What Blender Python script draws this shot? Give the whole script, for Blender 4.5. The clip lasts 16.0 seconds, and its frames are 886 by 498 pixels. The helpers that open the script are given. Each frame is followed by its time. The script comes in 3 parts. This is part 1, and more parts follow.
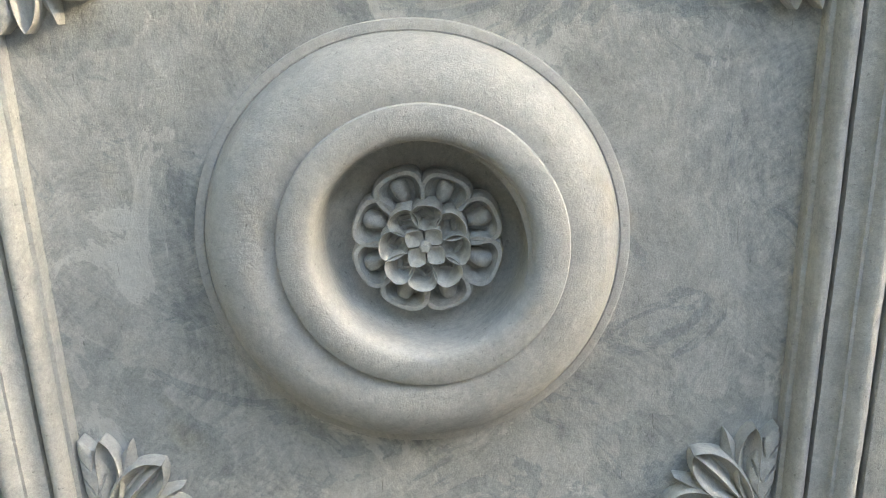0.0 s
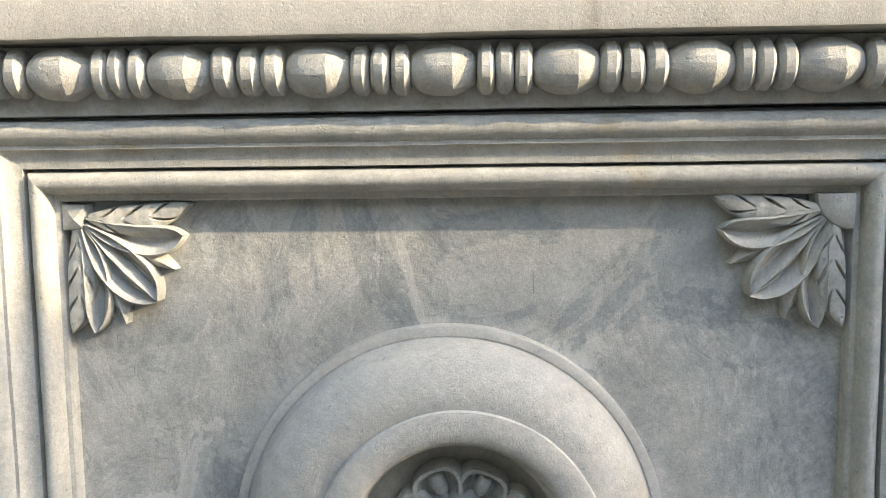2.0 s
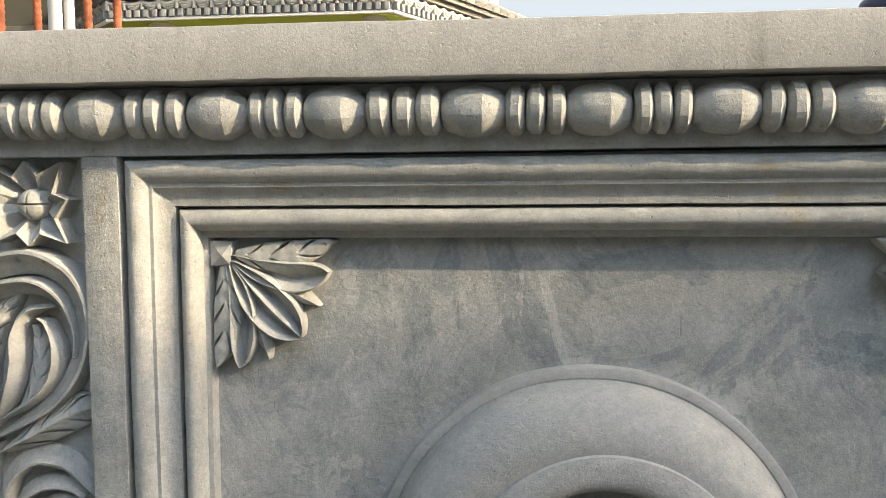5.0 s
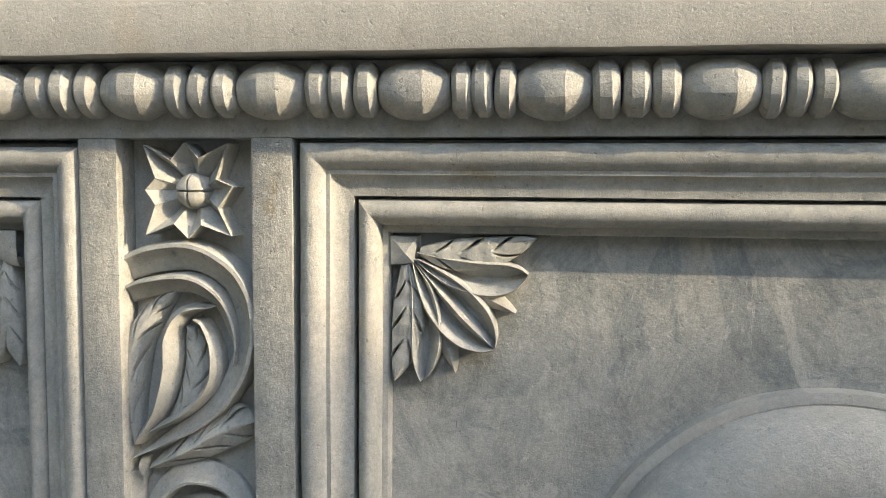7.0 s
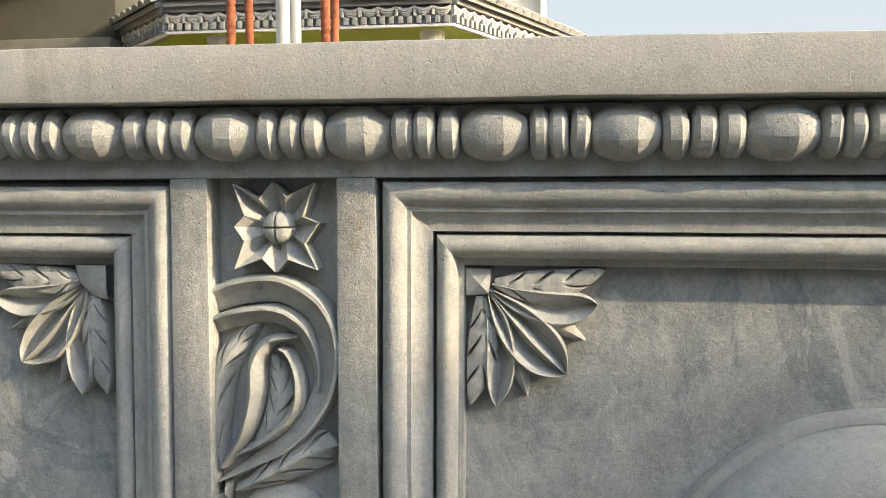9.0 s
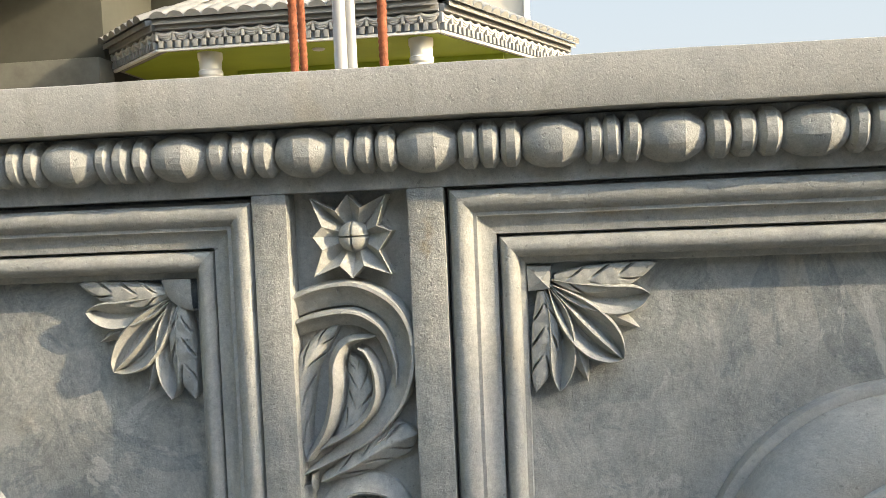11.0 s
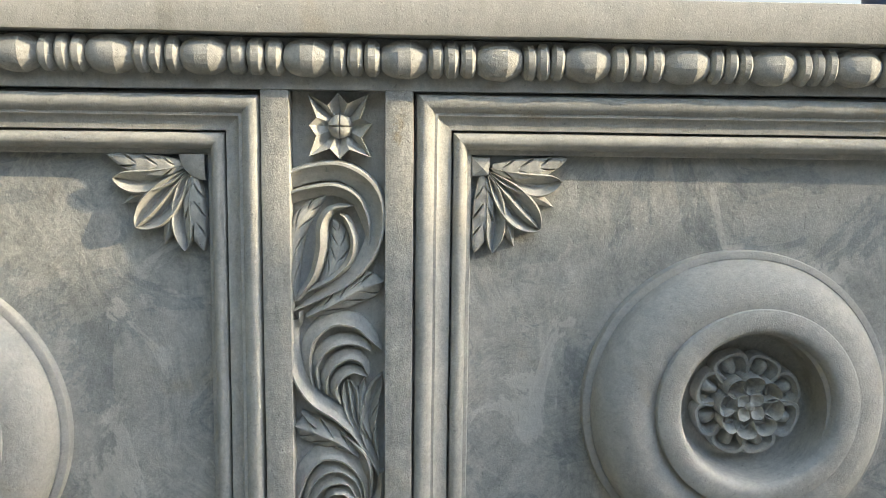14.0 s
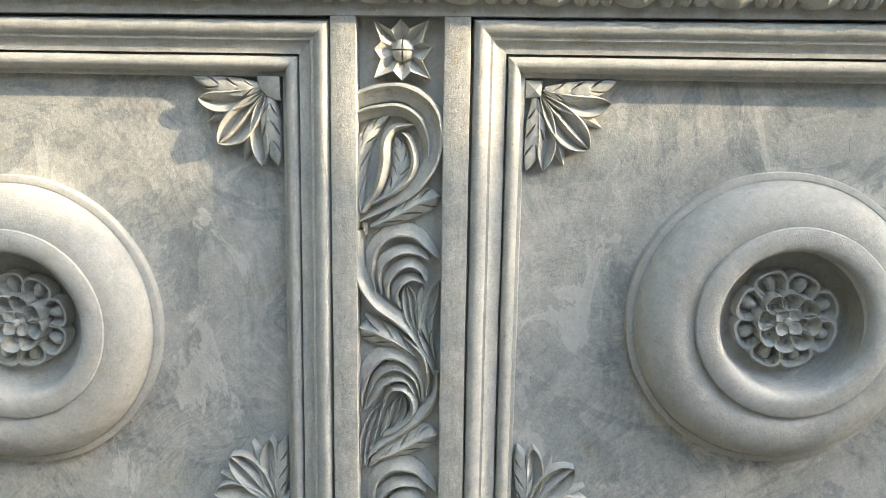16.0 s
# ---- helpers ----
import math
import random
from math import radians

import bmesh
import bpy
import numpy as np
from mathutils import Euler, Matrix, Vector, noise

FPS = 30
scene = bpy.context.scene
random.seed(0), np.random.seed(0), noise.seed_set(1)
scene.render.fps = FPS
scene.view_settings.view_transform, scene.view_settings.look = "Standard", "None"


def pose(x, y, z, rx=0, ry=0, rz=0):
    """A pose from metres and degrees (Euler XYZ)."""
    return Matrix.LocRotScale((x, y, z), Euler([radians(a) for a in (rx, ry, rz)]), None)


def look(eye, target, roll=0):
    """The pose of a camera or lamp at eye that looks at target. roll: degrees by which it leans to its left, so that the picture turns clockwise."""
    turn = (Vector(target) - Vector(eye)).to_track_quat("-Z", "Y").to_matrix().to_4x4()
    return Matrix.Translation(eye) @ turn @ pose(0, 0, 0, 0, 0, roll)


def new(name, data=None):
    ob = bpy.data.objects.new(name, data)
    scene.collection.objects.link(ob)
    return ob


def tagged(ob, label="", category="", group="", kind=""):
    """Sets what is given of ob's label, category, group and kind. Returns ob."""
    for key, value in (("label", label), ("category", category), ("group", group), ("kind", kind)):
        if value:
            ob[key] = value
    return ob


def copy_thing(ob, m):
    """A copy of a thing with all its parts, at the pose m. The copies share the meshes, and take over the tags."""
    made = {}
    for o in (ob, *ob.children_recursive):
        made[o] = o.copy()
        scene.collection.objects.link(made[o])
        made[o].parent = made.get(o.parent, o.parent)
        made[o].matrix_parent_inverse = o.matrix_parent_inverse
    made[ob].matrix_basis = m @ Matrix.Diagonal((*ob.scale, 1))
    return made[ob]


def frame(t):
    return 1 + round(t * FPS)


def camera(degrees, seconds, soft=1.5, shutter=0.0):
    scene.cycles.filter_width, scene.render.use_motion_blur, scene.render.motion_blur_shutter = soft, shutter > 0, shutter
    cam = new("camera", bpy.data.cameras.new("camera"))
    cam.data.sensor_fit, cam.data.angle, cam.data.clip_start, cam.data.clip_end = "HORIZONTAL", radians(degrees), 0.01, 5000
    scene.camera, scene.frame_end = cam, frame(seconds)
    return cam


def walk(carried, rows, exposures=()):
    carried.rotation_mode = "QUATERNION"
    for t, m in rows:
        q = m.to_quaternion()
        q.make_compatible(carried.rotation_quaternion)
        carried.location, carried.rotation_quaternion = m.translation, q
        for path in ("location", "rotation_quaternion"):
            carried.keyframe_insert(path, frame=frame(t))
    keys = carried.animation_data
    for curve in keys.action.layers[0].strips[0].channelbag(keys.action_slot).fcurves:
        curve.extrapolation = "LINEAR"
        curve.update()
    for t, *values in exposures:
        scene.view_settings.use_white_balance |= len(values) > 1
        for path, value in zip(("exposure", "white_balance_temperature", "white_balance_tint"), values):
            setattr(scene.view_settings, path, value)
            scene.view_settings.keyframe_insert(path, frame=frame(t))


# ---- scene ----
cam = camera(57.0, 16.0, 0.65)
PATH = [
    (0, (0.04, -0.843, 1.447), (-0.006, 1.062, 0.84), -1.9),
    (0.5, (0.038, -0.849, 1.503), (-0.007, 1.071, 0.943), -1.8),
    (1, (0.03, -0.855, 1.547), (-0.04, 1.098, 1.123), -1.8),
    (1.5, (0.024, -0.858, 1.572), (-0.073, 1.12, 1.291), -1.6),
    (2, (0.021, -0.856, 1.588), (-0.062, 1.132, 1.385), -0.9),
    (2.5, (0.012, -0.853, 1.6), (-0.071, 1.139, 1.443), -0.7),
    (3, (0.005, -0.85, 1.605), (-0.062, 1.144, 1.469), -0.7),
    (3.5, (-0.004, -0.845, 1.61), (-0.072, 1.15, 1.489), -0.6),
    (4, (-0.026, -0.851, 1.619), (-0.155, 1.14, 1.484), -0.9),
    (4.5, (-0.048, -0.854, 1.614), (-0.203, 1.135, 1.466), -1.2),
    (5, (-0.079, -0.855, 1.601), (-0.281, 1.13, 1.466), -0.6),
    (5.2, (-0.094, -0.855, 1.593), (-0.349, 1.126, 1.476), -0.2),
    (7.3, (-0.274, -0.757, 1.602), (-0.571, 1.215, 1.448), 0.5),
    (7.5, (-0.281, -0.766, 1.61), (-0.629, 1.198, 1.458), 0.5),
    (8, (-0.289, -0.778, 1.613), (-0.672, 1.183, 1.521), 0.2),
    (8.5, (-0.313, -0.799, 1.611), (-0.618, 1.175, 1.517), -0.0),
    (9, (-0.333, -0.82, 1.615), (-0.589, 1.16, 1.511), -0.1),
    (9.5, (-0.342, -0.842, 1.619), (-0.601, 1.139, 1.522), -0.5),
    (10, (-0.352, -0.863, 1.62), (-0.623, 1.116, 1.522), -0.9),
    (10.2, (-0.359, -0.873, 1.62), (-0.646, 1.104, 1.526), -1.2),
    (12.5, (-0.492, -0.949, 1.613), (-0.452, 1.044, 1.455), -3.3),
    (13, (-0.498, -0.993, 1.611), (-0.388, 0.993, 1.402), -0.8),
    (13.5, (-0.49, -1.085, 1.592), (-0.362, 0.897, 1.358), 0.7),
    (14, (-0.494, -1.181, 1.574), (-0.427, 0.801, 1.315), 0.6),
    (14.5, (-0.481, -1.224, 1.55), (-0.417, 0.748, 1.222), 0.9),
    (15, (-0.478, -1.24, 1.541), (-0.433, 0.728, 1.183), 0.7),
    (15.5, (-0.469, -1.262, 1.534), (-0.479, 0.704, 1.166), 0.7),
    (16, (-0.468, -1.282, 1.524), (-0.574, 0.682, 1.162), 0.8),
]
walk(cam, [(t, look(eye, target, roll)) for t, eye, target, roll in PATH], [(t, stops + 0.80, kelvin - 450, tint - 3) for t, stops, kelvin, tint in ((0, 2.43, 7450, 7), (1, 2.43, 7450, 7), (2, 2.35, 7400, 10), (3, 1.9, 7350, 10), (5, 1.78, 7350, 9), (10, 1.72, 7250, 8), (13, 1.75, 7100, 6), (14.5, 2.0, 7250, 6), (16, 2.4, 7350, 7))])

# ---- light ----
SUN = Vector((1.0, -0.272, 0.39)).normalized()
world = bpy.data.worlds.new("world")
scene.world = world
world.use_nodes = True
wn = world.node_tree.nodes
sky = wn.new("ShaderNodeTexSky")
sky.sky_type, sky.sun_disc = "NISHITA", False
sky.sun_elevation, sky.sun_rotation = math.asin(SUN.z), math.atan2(SUN.x, SUN.y)
sky.air_density, sky.dust_density, sky.ozone_density = 1.0, 2.5, 1.0
wn["Background"].inputs["Strength"].default_value = 0.14
world.node_tree.links.new(sky.outputs[0], wn["Background"].inputs["Color"])
sun = new("sun", bpy.data.lights.new("sun", "SUN"))
sun.data.energy, sun.data.angle, sun.data.color = 0.98, radians(0.53), (1.0, 0.81, 0.57)
sun.matrix_world = look(SUN * 30, (0, 0, 0))


# ---- materials ----
PITCH, CENTRE = 1.189, -0.008    # from panel to panel; middle of the panel that the walk begins at


def tree(name, rough):
    m = bpy.data.materials.new(name)
    m.use_nodes = True
    t = m.node_tree
    b = t.nodes["Principled BSDF"]
    b.inputs["Roughness"].default_value = rough
    b.inputs["Specular IOR Level"].default_value = 0.2 if rough > 0.75 else 0.5
    pos = t.nodes.new("ShaderNodeNewGeometry").outputs["Position"]
    return m, t, b, pos


def noise_node(t, vec, scale, detail=4.0, rough=0.6, stretch=None, distort=0.0):
    mp = t.nodes.new("ShaderNodeMapping")
    mp.inputs["Scale"].default_value = stretch or (1, 1, 1)
    mp.inputs["Rotation"].default_value = (0.61, 0.83, 0.37)
    t.links.new(vec, mp.inputs["Vector"])
    vec = mp.outputs[0]
    n = t.nodes.new("ShaderNodeTexNoise")
    n.inputs["Scale"].default_value, n.inputs["Detail"].default_value = scale, detail
    n.inputs["Roughness"].default_value, n.inputs["Distortion"].default_value = rough, distort
    t.links.new(vec, n.inputs["Vector"])
    return n.outputs["Fac"]


def ramp(t, fac, *stops):
    r = t.nodes.new("ShaderNodeValToRGB")
    while len(r.color_ramp.elements) < len(stops):
        r.color_ramp.elements.new(0.5)
    for e, (p, c) in zip(r.color_ramp.elements, stops):
        e.position, e.color = p, (*c, 1) if len(c) == 3 else (c[0], c[0], c[0], 1)
    t.links.new(fac, r.inputs["Fac"])
    return r.outputs["Color"]


def mix(t, mode, fac, a, b):
    n = t.nodes.new("ShaderNodeMix")
    n.data_type, n.blend_type = "RGBA", mode
    for sock, v in ((n.inputs["Factor"], fac), (n.inputs["A"], a), (n.inputs["B"], b)):
        if isinstance(v, (int, float)):
            sock.default_value = v
        elif isinstance(v, tuple):
            sock.default_value = (*v, 1)
        else:
            t.links.new(v, sock)
    return n.outputs["Result"]


def bump(t, b, height, strength, distance):
    n = t.nodes.new("ShaderNodeBump")
    n.inputs["Strength"].default_value, n.inputs["Distance"].default_value = strength, distance
    t.links.new(height, n.inputs["Height"])
    last = b.inputs["Normal"].links
    if last:
        t.links.new(last[0].from_socket, n.inputs["Normal"])
    t.links.new(n.outputs[0], b.inputs["Normal"])


def cement(name, light, dark, patches=0.0, grain=0.5, pits=0.0, streak=0.25, smears_and_shade=False, cloud=1.0, coarse=1.0, drips=0.0, strokes=0.0, stains=()):
    """Hand-worked cement: clouds, trowel patches with crisp edges, brush streaks, hairline scratches, grain and pits."""
    m, t, b, pos = tree(name, 0.93)
    big = noise_node(t, pos, 5.5, 8, 0.68, distort=0.8)
    col = ramp(t, big, (0.3, dark), (0.52, tuple((p + q) / 2 for p, q in zip(light, dark))), (0.72, light))
    mid = noise_node(t, pos, 28, 7, 0.72, distort=0.4)
    col = mix(t, "MULTIPLY", 1.0, col, ramp(t, mid, (0.25, (1 - 0.24 * cloud, 1 - 0.235 * cloud, 1 - 0.23 * cloud)), (0.75, (1 + 0.2 * cloud, 1 + 0.195 * cloud, 1 + 0.18 * cloud))))
    fine = noise_node(t, pos, 190, 4, 0.75)
    col = mix(t, "MULTIPLY", 1.0, col, ramp(t, fine, (0.25, (1 - 0.18 * cloud,)), (0.75, (1 + 0.15 * cloud,))))
    sand = noise_node(t, pos, 620, 2, 0.6)
    col = mix(t, "MULTIPLY", 1.0, col, ramp(t, sand, (0.3, (1 - 0.1 * cloud,)), (0.7, (1 + 0.08 * cloud,))))
    if streak:
        lines = noise_node(t, pos, 1.0, 6, 0.78, (95, 95, 9))
        col = mix(t, "MULTIPLY", streak, col, ramp(t, lines, (0.3, (0.66, 0.67, 0.68)), (0.6, (1.08, 1.08, 1.06))))
    if strokes:
        warp = t.nodes.new("ShaderNodeTexNoise")
        warp.inputs["Scale"].default_value, warp.inputs["Detail"].default_value = 3.5, 2.0
        t.links.new(pos, warp.inputs["Vector"])
        bent = mix(t, "LINEAR_LIGHT", 0.11, pos, warp.outputs["Color"])
        for turn, where, size in ((38, 6.0, 1.0), (-52, 4.7, 1.3), (8, 7.3, 0.8)):
            rot = t.nodes.new("ShaderNodeMapping")
            rot.inputs["Rotation"].default_value = (0, math.radians(turn), 0)
            rot.inputs["Location"].default_value = (turn * 0.13, 0, turn * 0.07)
            t.links.new(bent, rot.inputs["Vector"])
            hair = noise_node(t, rot.outputs[0], size, 6, 0.72, (130, 130, 9))
            area = ramp(t, noise_node(t, rot.outputs[0], where, 6, 0.66), (0.47, (0.0,)), (0.56, (strokes,)))
            col = mix(t, "MULTIPLY", area, col, ramp(t, hair, (0.34, (0.70, 0.72, 0.74)), (0.5, (0.97,)), (0.66, (1.17, 1.16, 1.13))))
    if patches:
        p = noise_node(t, pos, 4.2, 10, 0.64, (1, 1, 1.3), 1.3)
        mask = ramp(t, p, (0.55, (0.0,)), (0.565, (1.0,)), (0.68, (0.35,)))
        mm = t.nodes.new("ShaderNodeMath")
        mm.operation = "MULTIPLY"
        mm.inputs[1].default_value = patches * 0.75
        t.links.new(mask, mm.inputs[0])
        col = mix(t, "MULTIPLY", mm.outputs[0], col, (0.75, 0.785, 0.82))
        q = noise_node(t, pos, 7.5, 10, 0.7, (1, 1, 0.75), 0.8)
        qm = ramp(t, q, (0.585, (0.0,)), (0.61, (patches * 0.55,)), (0.7, (patches * 0.25,)))
        col = mix(t, "MIX", qm, col, tuple(c * 1.16 for c in light))
        s = noise_node(t, pos, 1.0, 3, 0.6, (210, 210, 16), 0.3)
        col = mix(t, "MULTIPLY", ramp(t, s, (0.255, (0.75 * patches,)), (0.285, (0.0,))), col, (0.55, 0.55, 0.54))
    if smears_and_shade:
        def calc(op, *args):
            n = t.nodes.new("ShaderNodeMath")
            n.operation = op
            for sock, v in zip(n.inputs, args):
                if isinstance(v, (int, float)):
                    sock.default_value = v
                else:
                    t.links.new(v, sock)
            return n.outputs[0]
        sep = t.nodes.new("ShaderNodeSeparateXYZ")
        t.links.new(pos, sep.inputs[0])
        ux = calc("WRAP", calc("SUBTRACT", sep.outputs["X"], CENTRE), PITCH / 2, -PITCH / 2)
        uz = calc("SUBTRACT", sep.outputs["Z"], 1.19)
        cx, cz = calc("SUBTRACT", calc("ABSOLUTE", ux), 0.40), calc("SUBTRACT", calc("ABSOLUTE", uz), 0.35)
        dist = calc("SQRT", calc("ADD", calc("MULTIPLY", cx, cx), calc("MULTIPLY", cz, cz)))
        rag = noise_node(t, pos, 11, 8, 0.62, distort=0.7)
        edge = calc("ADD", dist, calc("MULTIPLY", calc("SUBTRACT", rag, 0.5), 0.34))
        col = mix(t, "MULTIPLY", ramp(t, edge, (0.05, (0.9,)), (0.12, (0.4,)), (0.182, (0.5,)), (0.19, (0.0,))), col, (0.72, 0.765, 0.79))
        col = mix(t, "MIX", ramp(t, edge, (0.188, (0.0,)), (0.193, (0.2,)), (0.205, (0.0,))), col, tuple(c * 1.2 for c in light))
        # darkens the plaster unevenly around the medallion, fading outward
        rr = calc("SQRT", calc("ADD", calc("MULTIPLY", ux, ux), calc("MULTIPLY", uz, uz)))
        halo = calc("ADD", rr, calc("MULTIPLY", calc("SUBTRACT", noise_node(t, pos, 6, 7, 0.6, distort=0.5), 0.5), 0.12))
        col = mix(t, "MULTIPLY", ramp(t, halo, (0.235, (0.0,)), (0.25, (0.65,)), (0.275, (0.45,)), (0.31, (0.0,))), col, (0.78, 0.79, 0.79))
        # shade band under the top moulding, painted into the plaster colour
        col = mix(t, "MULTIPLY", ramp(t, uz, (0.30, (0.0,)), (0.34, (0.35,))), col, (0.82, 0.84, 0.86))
    if drips:
        d = noise_node(t, pos, 1.0, 5, 0.6, (17, 17, 4.0), 0.6)
        col = mix(t, "MULTIPLY", ramp(t, d, (0.58, (0.0,)), (0.7, (drips,))), col, (0.62, 0.6, 0.54))
    rust = noise_node(t, pos, 9.0, 3, 0.5)
    col = mix(t, "MULTIPLY", ramp(t, rust, (0.66, (0.0,)), (0.76, (0.5,))), col, (0.95, 0.84, 0.66))
    for sx, sz, wide, tall in stains:
        away = t.nodes.new("ShaderNodeVectorMath")
        away.operation, away.inputs[1].default_value = "SUBTRACT", (sx, 0, sz)
        t.links.new(pos, away.inputs[0])
        flat = t.nodes.new("ShaderNodeVectorMath")
        flat.operation, flat.inputs[1].default_value = "MULTIPLY", (1 / wide, 0, 1 / tall)
        t.links.new(away.outputs[0], flat.inputs[0])
        size = t.nodes.new("ShaderNodeVectorMath")
        size.operation = "LENGTH"
        t.links.new(flat.outputs[0], size.inputs[0])
        ragged = t.nodes.new("ShaderNodeMath")
        ragged.operation = "MULTIPLY"
        t.links.new(size.outputs["Value"], ragged.inputs[0])
        t.links.new(ramp(t, noise_node(t, pos, 110, 5, 0.7), (0.35, (0.45,)), (0.65, (1.6,))), ragged.inputs[1])
        col = mix(t, "MULTIPLY", ramp(t, ragged.outputs[0], (0.25, (0.5,)), (1.0, (0.0,))), col, (0.82, 0.68, 0.48))
    if pits:
        sp = noise_node(t, pos, 170, 2, 0.5)
        spot = ramp(t, sp, (0.26, (pits,)), (0.32, (0.0,)))
        col = mix(t, "MULTIPLY", spot, col, (0.4, 0.4, 0.4))
        bump(t, b, ramp(t, sp, (0.26, (0.0,)), (0.34, (1.0,))), pits, 0.0012)
    t.links.new(col, b.inputs["Base Color"])
    bump(t, b, noise_node(t, pos, 380, 4, 0.75), grain, 0.001)
    bump(t, b, noise_node(t, pos, 120, 7, 0.75), grain * 0.8 * coarse, 0.0024)
    bump(t, b, noise_node(t, pos, 16, 5, 0.6), 0.4 * coarse, 0.007)
    return m


CEMENT = cement("carved_cement", (0.56, 0.555, 0.52), (0.45, 0.452, 0.44), 0.25, 0.6, 0.4, 0.22, cloud=0.85, strokes=0.3, stains=((0.183, 1.573, 0.012, 0.016), (0.176, 1.598, 0.020, 0.010), (0.150, 1.626, 0.014, 0.012), (-0.33, 1.61, 0.03, 0.008)))
STILE = cement("brushed_cement", (0.58, 0.572, 0.535), (0.45, 0.452, 0.44), 0.4, 0.9, 0.5, 0.6, cloud=1.1, strokes=0.4, stains=((-0.52, 1.582, 0.009, 0.012), (-0.515, 1.60, 0.007, 0.02)))
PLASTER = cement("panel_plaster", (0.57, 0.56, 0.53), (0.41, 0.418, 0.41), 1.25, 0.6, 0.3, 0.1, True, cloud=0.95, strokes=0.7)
SMOOTH = cement("ring_cement", (0.51, 0.505, 0.475), (0.44, 0.442, 0.435), 0.0, 0.75, 0.35, 0.0, cloud=0.7, strokes=0.3)
COPING = cement("coping_cement", (0.52, 0.5, 0.465), (0.46, 0.447, 0.42), 0.2, 0.6, 0.25, 0.2, cloud=0.5, coarse=0.3, drips=0.5)


def plain(name, colour, rough, vary=0.12, metal=0.0, scale=12.0, relief=0.3):
    m, t, b, pos = tree(name, rough)
    n = noise_node(t, pos, scale, 5, 0.65)
    lo, hi = (tuple(c * k for c in colour) for k in (1 - vary, 1 + vary))
    t.links.new(ramp(t, n, (0.3, lo), (0.7, hi)), b.inputs["Base Color"])
    b.inputs["Metallic"].default_value = metal
    bump(t, b, noise_node(t, pos, scale * 9, 4, 0.6), relief, 0.002)
    return m


RUST = plain("rusty_bar", (0.27, 0.09, 0.045), 0.8, 0.35, 0.0, 60)
PVC = plain("white_pipe", (0.47, 0.465, 0.45), 0.45, 0.08, 0.0, 12, 0.03)
SOFFIT = plain("green_paint", (0.33, 0.41, 0.04), 0.7, 0.08, 0.0, 3)
HOUSE_WALL = plain("beige_wall", (0.44, 0.41, 0.36), 0.85, 0.08, 0.0, 2)
# the house wall's colour, darkened to stand for shade
SHADE_WALL = plain("shade_wall", (0.062, 0.063, 0.054), 0.85, 0.15, 0.0, 2)
# ledge trim with its shade put into a darker colour
SHADE_TRIM = plain("shade_trim", (0.12, 0.12, 0.108), 0.85, 0.2, 0.0, 5)
HOUSE_TRIM = plain("grey_trim", (0.24, 0.24, 0.235), 0.85, 0.14, 0.0, 6)
SWAG = plain("stone_swag", (0.44, 0.43, 0.41), 0.8, 0.12, 0.0, 20)
TILE = plain("cement_tile", (0.23, 0.227, 0.215), 0.85, 0.2, 0.0, 5)
COLUMN = plain("column_paint", (0.7, 0.69, 0.66), 0.7, 0.06, 0.0, 5)
TANK = plain("blue_plastic", (0.028, 0.052, 0.115), 0.45, 0.15, 0.0, 4)
SOIL = plain("dry_soil", (0.16, 0.13, 0.09), 0.95, 0.25, 0.0, 1.5)
# dark so that the added western wall throws little light back
DARK_BLOCK = plain("dark_block", (0.07, 0.08, 0.055), 0.9, 0.3, 0.0, 3)
GREYWALL = plain("grey_render", (0.4, 0.38, 0.34), 0.9, 0.1, 0.0, 1)


# ---- mesh helpers ----
def mesh_of(bm, material, sharp=0.6, name="mesh"):
    bmesh.ops.recalc_face_normals(bm, faces=bm.faces)
    for f in bm.faces:
        f.smooth = True
    for e in bm.edges:
        if len(e.link_faces) == 2 and e.calc_face_angle(0) > sharp:
            e.smooth = False
    me = bpy.data.meshes.new(name)
    bm.to_mesh(me)
    bm.free()
    me.materials.append(material)
    return me


def part(name, bm, material, parent=None, label="", sharp=0.6):
    ob = new(name, mesh_of(bm, material, sharp, name) if isinstance(bm, bmesh.types.BMesh) else bm)
    ob.parent = parent
    return tagged(ob, label)


def empty(name, m=None, **tags):
    ob = new(name)
    if m is not None:
        ob.matrix_world = m
    return tagged(ob, **tags)


def box(x0, x1, y0, y1, z0, z1, bevel=0.0, cuts=0, rough=0.0):
    bm = bmesh.new()
    bmesh.ops.create_cube(bm, size=1)
    for v in bm.verts:
        v.co = Vector((x0 if v.co.x < 0 else x1, y0 if v.co.y < 0 else y1, z0 if v.co.z < 0 else z1))
    if cuts:
        long = [e for e in bm.edges if abs((e.verts[0].co - e.verts[1].co).normalized().x) > 0.9]
        bmesh.ops.subdivide_edges(bm, edges=long, cuts=cuts)
    if bevel:
        bmesh.ops.bevel(bm, geom=[e for e in bm.edges if e.calc_face_angle(0) > 0.5], offset=bevel, segments=2, affect="EDGES", profile=0.6)
    if rough:
        jitter(bm, rough)
    return bm


def jitter(bm, amount, scale=9.0):
    for v in bm.verts:
        v.co += noise.noise_vector(v.co * scale) * amount + noise.noise_vector(v.co * scale * 6) * amount * 0.3


def loft(rings, closed=False):
    """Faces between equal rows of points. closed: each row is a loop."""
    bm = bmesh.new()
    rows = [[bm.verts.new(p) for p in ring] for ring in rings]
    n = len(rows[0])
    for a, b in zip(rows, rows[1:]):
        for i in range(n if closed else n - 1):
            j = (i + 1) % n
            bm.faces.new((a[i], a[j], b[j], b[i]))
    return bm, rows


